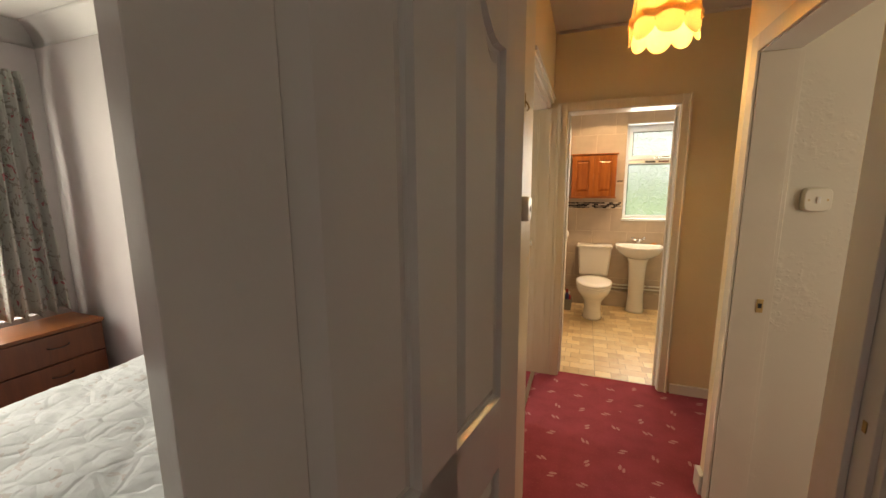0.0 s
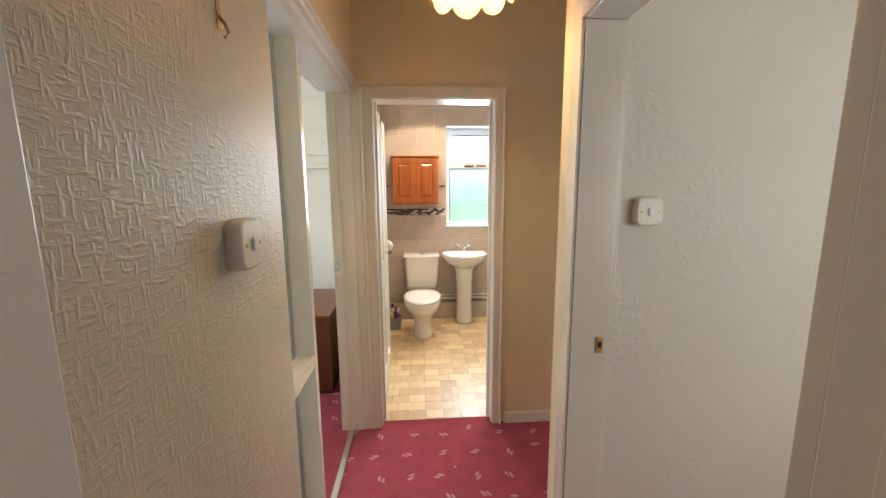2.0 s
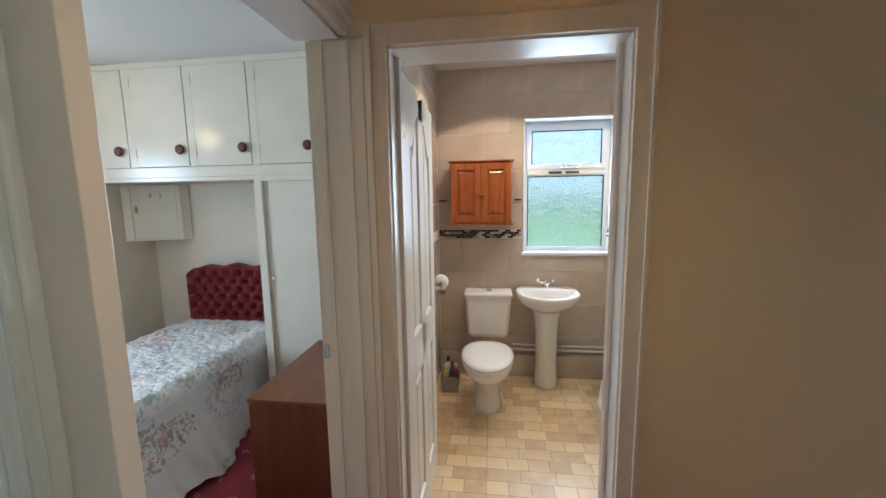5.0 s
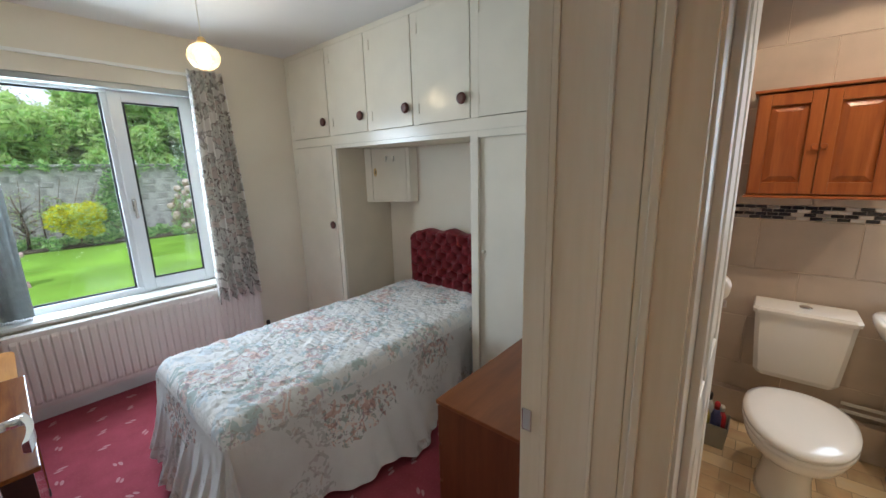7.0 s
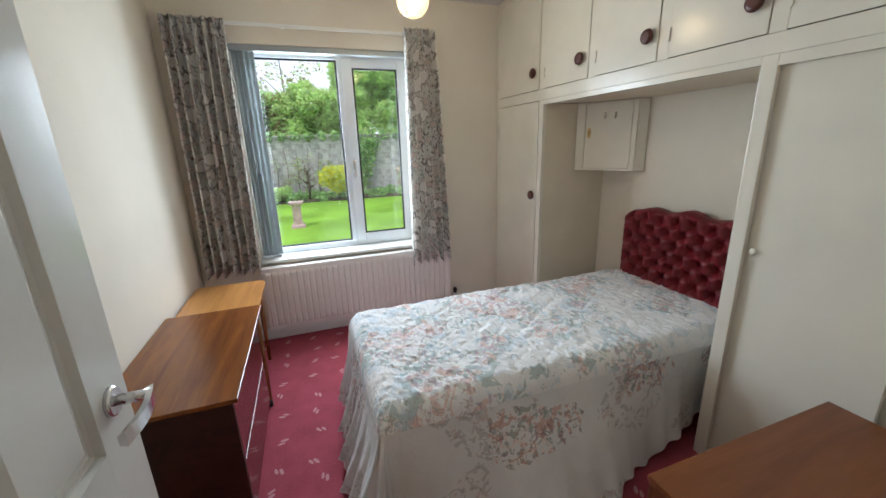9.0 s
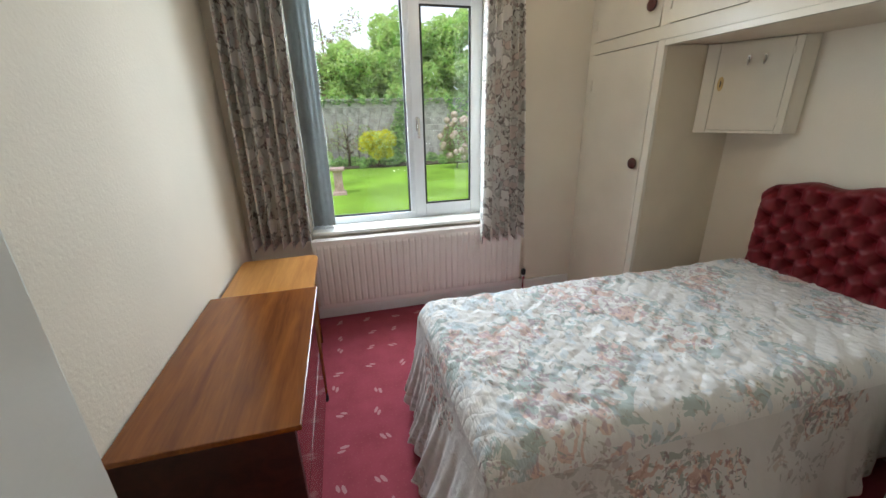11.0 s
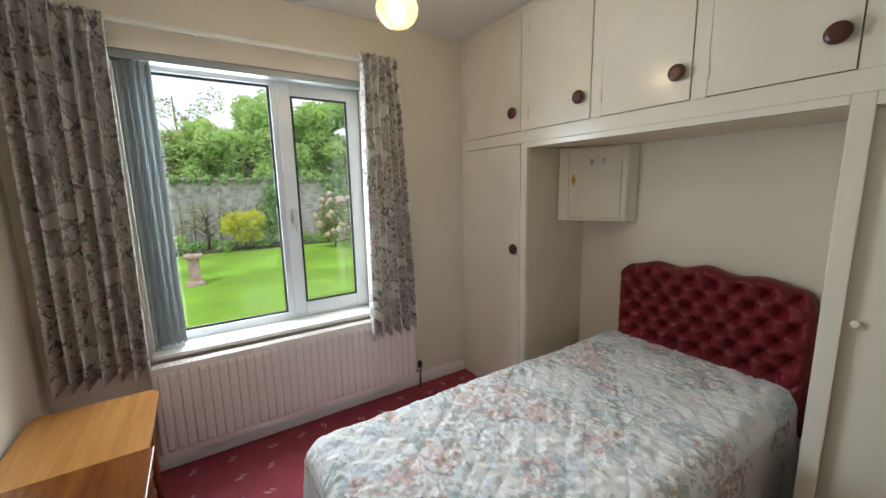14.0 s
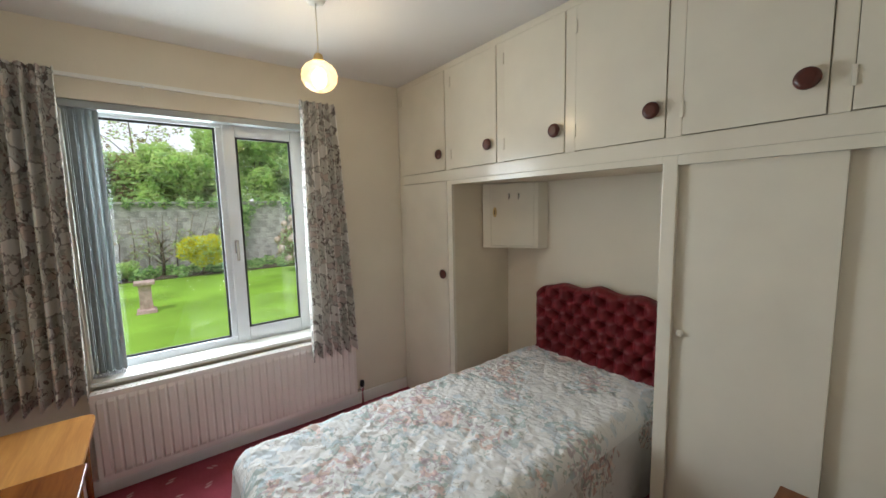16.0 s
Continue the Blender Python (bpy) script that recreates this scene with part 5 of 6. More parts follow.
# ---------------------------------------------------------------- lamps
pl = thing("pendant_lamp", "amber ribbed glass globe lamp hanging lit in the bedroom", "ceiling lamp")
LX, LY, LZ = -2.19, 3.25, 2.155
bm = bmesh.new()
prof = []
for k in range(25):
    a = -80 + 155 * k / 24
    r = .081 * math.cos(radians(a)) * (1 + .035 * math.sin(k * 2.1))
    prof.append((max(r, .012), .070 * math.sin(radians(a))))
lathe(bm, prof, (LX, LY, LZ), "Z", 32, caps=False)
_gl = part("globe", bm, AMBER, pl, "ribbed amber glass globe")
_gl.visible_shadow = False
bm = bmesh.new()
lathe(bm, [(.022, .066), (.024, .075), (.018, .095), (.010, .10)], (LX, LY, LZ), "Z", 20)
part("cap", bm, BRASS, pl)
bm = bmesh.new()
lathe(bm, [(.012, .035), (.03, .01), (.033, -.015), (.024, -.04), (.008, -.052)], (LX, LY, LZ), "Z", 20)
_bb = part("bulb", bm, BULB, pl, "glowing bulb")
_bb.visible_shadow = False
bm = bmesh.new()
tube(bm, [(LX, LY, LZ + .10), (LX, LY, BED_CEIL - .02)], .0028, 8)
part("cord", bm, PLASTIC, pl)
bm = bmesh.new()
lathe(bm, [(.045, -.02), (.04, -.03), (.012, -.035)][::-1] + [(.045, -.001)], (LX, LY, BED_CEIL), "Z", 24)
part("ceiling_rose", bm, WHITE_GLOSS, pl)

hl = thing("pendant_lamp", "golden pleated fabric shade with a scalloped fringe lit in the hall", "ceiling lamp")
HLX, HLY, HB = .640, 2.09, 2.142
bm = bmesh.new()
seg, panels = 96, 8


def shade(u, v):
    a = 2 * math.pi * u
    rib = 1 - .05 * abs(math.sin(a * panels / 2)) ** 4
    z = v
    if v < .12:
        r = .142
        zz = HB + .02 - (.012 + .040 * abs(math.cos(a * panels / 2)) ** .6) * (1 - v / .12)
    else:
        r = .142 - .02 * ((v - .12) / .88) ** 1.5 - (.08 * max(0, (v - .75) / .25) ** 2)
        zz = HB + .02 + (v - .12) * .24
    r = r * (.97 + .03 * abs(math.cos(a * panels / 2)))
    return (HLX + r * math.cos(a), HLY + r * math.sin(a), zz)


sheet(bm, seg, 18, shade)
part("shade", bm, SHADE_CLOTH, hl, "golden pleated fabric shade")
bm = bmesh.new()
sheet(bm, seg, 3, lambda u, v: (HLX + (.145 + .004 * (1 - v)) * math.cos(2 * math.pi * u), HLY + (.145 + .004 * (1 - v)) * math.sin(2 * math.pi * u), HB + .070 + .022 * abs(math.cos(math.pi * u * panels)) - .035 * (1 - v)))
part("fringe", bm, SHADE_CLOTH, hl, "darker gold scalloped trim")
for k in range(panels):
    a = 2 * math.pi * (k + .5) / panels
    bm = bmesh.new()
    tube(bm, [(HLX + r * math.cos(a), HLY + r * math.sin(a), z) for r, z in ((.141, HB + .03), (.135, HB + .14), (.124, HB + .20), (.06, HB + .235))], .0025, 6)
    part("rib", bm, SHADE_CLOTH, hl)
bm = bmesh.new()
tube(bm, [(HLX, HLY, HB + .15), (HLX, HLY, HALL_CEIL - .02)], .004, 8)
part("cord", bm, PLASTIC, hl)
bm = bmesh.new()
lathe(bm, [(.012, .12), (.03, .09), (.032, .06), (.02, .035), (.006, .028)], (HLX, HLY, HB + .03), "Z", 20)
_bb = part("bulb", bm, BULB, hl, "glowing bulb")
_bb.visible_shadow = False


# ---------------------------------------------------------------- switches and small wall things
def switch(label, m):
    t = thing("light_switch", label, "light switch")
    t.matrix_world = m
    bm = bmesh.new()
    ring = [((.045 if c > 0 else -.045) * abs(c) ** .45, (.045 if s > 0 else -.045) * abs(s) ** .45) for c, s in [(math.cos(2 * math.pi * k / 40), math.sin(2 * math.pi * k / 40)) for k in range(40)]]
    loft(bm, [[(x * f, y, z * f) for x, z in ring] for y, f in ((-.0005, 1), (-.020, 1), (-.026, .96), (-.029, .88))])
    part("plate", bm, PLASTIC, t)
    bm = bmesh.new()
    box(bm, -.006, -.034, -.012, .006, -.0292, .012, bevel=.002)
    part("rocker", bm, WHITE_GLOSS, t)
    for x in (-.028, .028):
        bm = bmesh.new()
        lathe(bm, [(.0035, -.0302), (.0035, -.0292)], (x, 0, 0), "Y", 10)
        part("screw", bm, BRASS, t)
    return t


switch("cream rounded light switch on the rough papered wall", Matrix.Translation((1.178, 1.91, 1.418)))
switch("cream rounded light switch on the embossed hall wall", Matrix.Translation((.13, 1.425, 1.398)) @ Matrix.Rotation(math.pi / 2, 4, "Z"))
hk = thing("wall_hook", "small brass picture hook on the embossed wall", "hook")
bm = bmesh.new()
tube(bm, [(.131, 1.43, 1.775), (.140, 1.43, 1.765), (.146, 1.43, 1.75), (.138, 1.43, 1.742)], .003, 8)
box(bm, .1305, 1.424, 1.755, .1325, 1.436, 1.80)
part("hook", bm, BRASS, hk)

# ---------------------------------------------------------------- bathroom
wc = thing("toilet", "white close-coupled toilet with its lid down on the patterned vinyl", "toilet")


def oval(cx, cy, rx, back, front, z, n=32, square=2.3):
    """A ring round (cx, cy): the front (towards -y) is rounder than the back."""
    ring = []
    for k in range(n):
        a = 2 * math.pi * k / n
        c, s = math.cos(a), math.sin(a)
        ry = front if s < 0 else back
        e = 2 / square if s > 0 else 1.0
        ring.append((cx + rx * math.copysign(abs(c) ** e, c), cy + ry * math.copysign(abs(s) ** e, s), z))
    return ring


TX, TY = .475, 4.47
bm = bmesh.new()
loft(bm, [oval(TX, TY - .01 + o, rx, b, f, z) for z, rx, b, f, o in ((.002, .105, .23, .15, .06), (.03, .098, .22, .14, .06), (.12, .088, .22, .12, .06), (.20, .095, .24, .13, .05), (.27, .135, .27, .20, .02), (.33, .170, .28, .27, 0), (.375, .182, .28, .30, 0), (.395, .180, .28, .30, 0))])
part("pan", bm, CERAMIC, wc, "white ceramic pan")
bm = bmesh.new()
loft(bm, [oval(TX, TY - .02, rx, b, f, z) for z, rx, b, f in ((.397, .180, .22, .30), (.402, .188, .225, .31), (.415, .188, .225, .31), (.420, .182, .22, .305))])
part("seat", bm, CERAMIC, wc, "white plastic seat")
bm = bmesh.new()
loft(bm, [oval(TX, TY - .02, rx, b, f, z) for z, rx, b, f in ((.4205, .18, .22, .30), (.426, .189, .225, .312), (.440, .187, .225, .310), (.450, .165, .20, .285), (.454, .10, .14, .20))])
part("lid", bm, CERAMIC, wc, "white plastic lid")
bm = bmesh.new()
tz = lambda z, w, d0, d1: [(TX - w, d0 + .02, z), (TX - w + .02, d0, z), (TX + w - .02, d0, z), (TX + w, d0 + .02, z), (TX + w, d1, z), (TX - w, d1, z)]
loft(bm, [tz(.395, .150, 4.88, 5.045), (tz(.42, .165, 4.87, 5.045)), tz(.60, .180, 4.86, 5.045), tz(.742, .190, 4.855, 5.045)], smooth=False)
part("cistern", bm, CERAMIC, wc, "white ceramic cistern")
bm = bmesh.new()
loft(bm, [tz(.743, .198, 4.845, 5.048), tz(.762, .201, 4.842, 5.048), tz(.776, .194, 4.85, 5.046)], smooth=False)
cl_ = part("cistern_lid", bm, CERAMIC, wc)
bm = bmesh.new()
lathe(bm, [(.026, .001), (.026, .006), (.02, .009)], (TX + .005, 4.95, .776), "Z", 24)
part("flush_button", bm, CHROME, cl_, "chrome flush button")

bs2 = thing("basin", "white pedestal basin with a chrome mixer tap", "washbasin")
BCX, BCY = .950, 4.87


def dring(rx, f, b, z, n=36, oy=0):
    ring = []
    for k in range(n):
        a = 2 * math.pi * k / n
        c, s = math.cos(a), math.sin(a)
        e = .55 if s > 0 else .92
        ring.append((BCX + .945 * rx * math.copysign(abs(c) ** (e if s > 0 else 1), c), BCY + oy + (f if s < 0 else b) * math.copysign(abs(s) ** e, s), z))
    return ring


bm = bmesh.new()
loft(bm, [dring(.10, .09, .16, .64), dring(.17, .15, .175, .67), dring(.235, .235, .178, .72), dring(.258, .275, .18, .765), dring(.262, .285, .18, .79), dring(.255, .278, .178, .80),
          dring(.235, .255, .06, .80), dring(.222, .24, .045, .785), dring(.17, .17, .02, .72), dring(.06, .06, .0, .69)])
part("bowl", bm, CERAMIC, bs2, "white ceramic bowl")
bm = bmesh.new()
loft(bm, [oval(BCX, BCY + .02, rx, .09, f, z, 28) for z, rx, f in ((.002, .098, .11), (.03, .094, .105), (.2, .084, .09), (.45, .088, .095), (.60, .10, .11), (.645, .115, .12))])
part("pedestal", bm, CERAMIC, bs2, "white ceramic pedestal")
bm = bmesh.new()
lathe(bm, [(.026, 0), (.024, .01), (.02, .035), (.022, .055), (.012, .062)], (BCX, BCY + .115, .80), "Z", 20)
tube(bm, [(BCX, BCY + .11, .83), (BCX, BCY + .06, .853), (BCX, BCY + .01, .85), (BCX, BCY - .01, .835)], .011, 12)
for s in (-1, 1):
    tube(bm, [(BCX, BCY + .115, .83), (BCX + s * .055, BCY + .12, .85)], .009, 10)
    lathe(bm, [(.010, 0), (.020, .008), (.021, .02), (.012, .028)], (BCX + s * .06, BCY + .12, .85), "Z", 14)
part("mixer_tap", bm, CHROME, bs2, "chrome mixer tap with two heads")
bm = bmesh.new()
lathe(bm, [(.012, 0), (.014, .003)], (0, 0, 0), "Y", 16)
for v in bm.verts:
    v.co += Vector((BCX, BCY + .045, .762))
part("overflow", bm, BLACK, bs2, "dark overflow hole")
so = thing("soap", "worn orange soap bar on the basin rim", "soap")
bm = bmesh.new()
lathe(bm, [(.012, .0), (.024, .004), (.024, .010), (.014, .014)], (0, 0, 0), "Z", 18)
for v in bm.verts:
    v.co = (v.co.x * 1.4 + 1.115, v.co.y + 4.965, v.co.z + .801)
part("bar", bm, SOAP, so)

cab = thing("wall_cabinet", "stained pine two-door cabinet hung on the tiled wall", "cabinet")
KX0, KX1, KY, KZ0, KZ1 = .175, .665, 4.895, 1.35, 1.835
slab("body", PINE, cab, (KX0, KY, KZ0, KX1, BATH_N - .014, KZ1), bevel=.003)
slab("cornice", PINE, cab, (KX0 - .015, KY - .028, KZ1 + .001, KX1 + .015, BATH_N - .014, KZ1 + .016), bevel=.006)
slab("shelf_board", PINE, cab, (KX0 - .010, KY - .022, KZ0 - .015, KX1 + .010, BATH_N - .014, KZ0 - .001), bevel=.004, label="paler pine bottom board")
for x0, x1, kx in ((KX0 + .006, .418, .405), (.422, KX1 - .006, .435)):
    dd = slab("door", PINE, cab, (x0, KY - .018, KZ0 + .006, x0 + .048, KY - .001, KZ1 - .006), (x1 - .048, KY - .018, KZ0 + .006, x1, KY - .001, KZ1 - .006), (x0 + .048, KY - .018, KZ0 + .006, x1 - .048, KY - .001, KZ0 + .062), (x0 + .048, KY - .018, KZ1 - .062, x1 - .048, KY - .001, KZ1 - .006), bevel=.003, label="framed pine door")
    bm = bmesh.new()
    a0, a1, b0, b1 = x0 + .049, x1 - .049, KZ0 + .063, KZ1 - .063
    loft(bm, [[(a0, KY - .004, b0), (a1, KY - .004, b0), (a1, KY - .004, b1), (a0, KY - .004, b1)], [(a0 + .008, KY - .006, b0 + .008), (a1 - .008, KY - .006, b0 + .008), (a1 - .008, KY - .006, b1 - .008), (a0 + .008, KY - .006, b1 - .008)], [(a0 + .028, KY - .015, b0 + .028), (a1 - .028, KY - .015, b0 + .028), (a1 - .028, KY - .015, b1 - .028), (a0 + .028, KY - .015, b1 - .028)]], smooth=False)
    part("panel", bm, PINE, dd, "raised pine panel")
    bm = bmesh.new()
    lathe(bm, [(.011, -.018), (.014, -.012), (.008, -.004), (.006, 0)], (kx, KY - .0182, 1.575), "Y", 16)
    part("knob", bm, PINE, dd)

bp_ = thing("pipe_run", "pair of white painted pipes along the bathroom wall", "pipes")
for z in (.235, .275):
    bm = bmesh.new()
    tube(bm, [(.68, 5.035, z), (1.50, 5.035, z)], .009, 10)
    part("pipe", bm, WHITE_GLOSS, bp_)
bm = bmesh.new()
lathe(bm, [(.008, 0), (.012, .004), (.012, .02)], (1.09, 5.035, .27), "Z", 14)
part("valve", bm, CHROME, bp_)
structure("boxing", BATH_TILE, "low tiled boxing along the foot of the bathroom wall", (BATH_W, 5.0, 0.003, 1.52, BATH_N - .014, .195), bevel=.003)

rh = thing("toilet_roll_holder", "white toilet roll on a chrome holder on the bathroom wall", "toilet roll holder")
bm = bmesh.new()
box(bm, .052, 4.43, .875, .060, 4.49, .935, bevel=.003)
tube(bm, [(.06, 4.46, .905), (.13, 4.46, .905), (.13, 4.60, .905)], .006, 10)
box(bm, .115, 4.425, .870, .180, 4.435, .905, bevel=.003)
part("holder", bm, CHROME, rh)
bm = bmesh.new()
lathe(bm, [(.020, 0), (.054, 0), (.054, .10), (.020, .10), (.020, 0)], (.13, 4.475, .935), "Y", 28, caps=False)
part("roll", bm, PAPER, rh, "white paper roll")

bn = thing("storage_box", "grey tapered plastic box of cleaning bottles on the bathroom floor", "storage box")
bm = bmesh.new()
q = lambda a, z: [(.175 - a, 4.72 - a, z), (.175 + a, 4.72 - a, z), (.175 + a, 4.72 + a, z), (.175 - a, 4.72 + a, z)]
loft(bm, [q(.062, .003), q(.076, .14), q(.072, .14), q(.058, .012)], smooth=False)
part("box", bm, GREY_BIN, bn)
for x, y, h, c, cap in ((.14, 4.70, .24, (.62, .55, .12), (.7, .7, .65)), (.19, 4.69, .27, (.04, .05, .16), (.35, .02, .03)), (.21, 4.75, .22, (.45, .03, .04), (.6, .6, .6)), (.15, 4.76, .28, (.6, .6, .58), (.03, .03, .03))):
    bt = thing("bottle", "small plastic cleaning bottle standing in the grey box", "bottle", "bottles in the box")
    m1, m2 = mat("bottle_plastic", c, .35, vary=.05), mat("bottle_cap", cap, .4, vary=.05)
    bm = bmesh.new()
    lathe(bm, [(.022, 0), (.024, .01), (.024, h * .6), (.012, h * .75)], (x, y, .014), "Z", 16)
    part("bottle_body", bm, m1, bt)
    bm = bmesh.new()
    lathe(bm, [(.013, h * .752), (.014, h * .85), (.010, h * .9)], (x, y, .014), "Z", 14)
    part("cap", bm, m2, bt)

sh = thing("shower_enclosure", "glass shower enclosure with darkened chrome frame on a white tray", "shower")
tray_line = [(1.48, 5.055), (1.235, 4.40), (1.25, 4.11), (1.50, 3.93), (2.28, 3.93), (2.28, 5.055)]
bm = bmesh.new()
loft(bm, [[(x, y, z) for x, y in tray_line] for z in (.003, .13)], smooth=False)
bmesh.ops.recalc_face_normals(bm, faces=bm.faces)
bmesh.ops.bevel(bm, geom=bm.edges[:], offset=.012, segments=3, affect="EDGES")
part("tray", bm, CERAMIC, sh, "white shower tray with a chamfered corner")
corners = [(1.535, 5.035), (1.30, 4.31), (1.315, 4.14), (1.52, 3.985), (2.27, 3.985)]
for x, y in corners[:4]:
    bm = bmesh.new()
    lathe(bm, [(.017, .131), (.019, .14), (.019, 1.97), (.017, 1.985)], (x, y, 0), "Z", 12)
    part("post", bm, DIM_CHROME, sh, "chrome upright toned dark")
for (x0, y0), (x1, y1) in zip(corners, corners[1:]):
    way = Vector((x1 - x0, y1 - y0, 0))
    turn_ = Matrix.Translation((x0, y0, 0)) @ Matrix.Rotation(math.atan2(way.y, way.x), 4, "Z")
    for z in (.131, 1.955):
        bm = bmesh.new()
        box(bm, .02, -.012, z, way.length - .02, .012, z + .028, bevel=.003)
        bm.transform(turn_)
        part("rail", bm, DIM_CHROME, sh, "chrome rail toned dark")
    bm = bmesh.new()
    box(bm, .019, -.003, .160, way.length - .019, .003, 1.954)
    bm.transform(turn_)
    part("glass", bm, SHOWER_GLASS, sh, "clear shower glass").visible_shadow = False

for x, y in ((.55, 4.35), (1.35, 4.35)):
    dl = thing("downlight", "small round chrome downlight in the bathroom ceiling", "downlight")
    bm = bmesh.new()
    lathe(bm, [(.028, -.002), (.04, -.004), (.042, 0), (.028, 0), (.028, -.002)], (x, y, BATH_CEIL), "Z", 24, caps=False)
    part("rim", bm, CHROME, dl)
    bm = bmesh.new()
    lathe(bm, [(.027, -.003), (.027, -.0005)], (x, y, BATH_CEIL), "Z", 20)
    part("lens", bm, BULB, dl, "lit lens").visible_shadow = False
    lamp("downlight_beam", "SPOT", (x, y, BATH_CEIL - .02), BATH_W_, (1.0, .72, .46), .03, aim=(x, y + .15, 0)).data.spot_size = radians(120)

# ---------------------------------------------------------------- front bedroom
fm = thing("mattress_bed", "double divan with a pale blue quilted mattress", "bed")
bm = bmesh.new()
FX0, FX1, FY0, FY1 = -2.02, -.66, -.38, 1.56


def fquilt(u, v):
    x, y = FX0 + (FX1 - FX0) * u, FY0 + (FY1 - FY0) * v
    e = min(u * (FX1 - FX0), (1 - u) * (FX1 - FX0), v * (FY1 - FY0), (1 - v) * (FY1 - FY0))
    r = .035
    drop = r - math.sqrt(max(0, r * r - (r - e) ** 2)) if e < r else 0
    a, b = x * 6.3 + y * 5.2, x * 6.3 - y * 5.2
    puff = .016 * (abs(math.sin(a)) * abs(math.sin(b))) ** .4
    crease = .006 * noise.noise(Vector((x * 10, y * 38, 1)))
    return (x, y, .55 - drop + (puff + crease - .016) * (1 if e > .01 else 0))


sheet(bm, 110, 160, fquilt)
part("quilted_top", bm, MATTRESS, fm)
slab("mattress", MATTRESS, fm, (FX0 + .002, FY0 + .002, .29, FX1 - .002, FY1 - .002, .512), bevel=.02)
slab("divan_base", MATTRESS, fm, (FX0 + .01, FY0 + .01, .03, FX1 - .01, FY1 - .01, .289), bevel=.01)
fc = thing("chest_of_drawers", "reddish wooden chest of drawers under the front window", "chest of drawers")
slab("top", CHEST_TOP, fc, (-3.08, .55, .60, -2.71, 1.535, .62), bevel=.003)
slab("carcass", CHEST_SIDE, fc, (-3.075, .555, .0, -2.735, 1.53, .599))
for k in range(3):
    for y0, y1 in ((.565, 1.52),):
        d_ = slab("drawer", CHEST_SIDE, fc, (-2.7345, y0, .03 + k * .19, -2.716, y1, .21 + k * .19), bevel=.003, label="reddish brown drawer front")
        for yc in (.80, 1.28):
            bm = bmesh.new()
            tube(bm, [(-2.716, yc - .055, .135 + k * .19), (-2.700, yc - .04, .13 + k * .19), (-2.696, yc, .125 + k * .19), (-2.700, yc + .04, .13 + k * .19), (-2.716, yc + .055, .135 + k * .19)], .004, 8)
            part("handle", bm, DARK_WOOD, d_, "curved drop handle")

# ---------------------------------------------------------------- garden
G = -.45
structure("ground", LAWN, "mown green lawn round the house", (-300, -300, -.8, 300, 300, G))
structure("foundation", MORTAR, "grey rendered plinth under the house", (-3.25, -2.55, G + .001, 2.35, 4.9, -.101), (2.351, -.55, G + .001, 4.05, 3.05, -.101), (0.15, 4.901, G + .001, 2.35, 5.3, -.101))
structure("flower_bed", SOIL, "dark planted soil strip below the garden wall", (-17.0, -14, G + .001, -14.6, 26, G + .04))
gw = tagged(new("garden_wall"), "old grey stone garden wall overgrown with ivy", kind="structure")
slab("wall_core", MORTAR, gw, (-17.2, -14, G, -16.838, 26, 1.86), bevel=0)
slab("coping", STONE_M, gw, (-17.26, -14, 1.861, -16.78, 26, 1.95), bevel=.02)
rnd = random.Random(11)


def stone_mesh(w, h):
    bm = bmesh.new()
    box(bm, -.05, -w / 2, -h / 2, .018, w / 2, h / 2, bevel=.016, seg=1)
    for v in bm.verts:
        v.co += Vector((rnd.uniform(-.008, .008), rnd.uniform(-.022, .022), rnd.uniform(-.02, .02)))
    me = bpy.data.meshes.new("stone")
    bm.to_mesh(me)
    bm.free()
    me.materials.append(STONE_M)
    return me


stones = [stone_mesh(w, .215) for w in (.28, .36, .46, .58, .42)]
widths = (.28, .36, .46, .58, .42)
heights = [.16, .27, .20, .30, .17, .24, .29, .18, .22, .21]
level = G + .02
for row in range(10):
    y = -1.0 + rnd.uniform(0, .3)
    while y < 11.5:
        k = rnd.randrange(5)
        w = widths[k]
        ob = new("stone", stones[k])
        ob.parent = gw
        ob.location = (-16.845 - rnd.uniform(0, .014), y + w / 2, level + heights[row] / 2 + rnd.uniform(-.012, .012))
        ob.rotation_euler = (rnd.uniform(-.035, .035), 0, 0)
        ob.scale = (1, 1, (heights[row] - .015) / .215 * rnd.uniform(.9, 1.05))
        y += w + rnd.uniform(.008, .03)
    level += heights[row] + .004


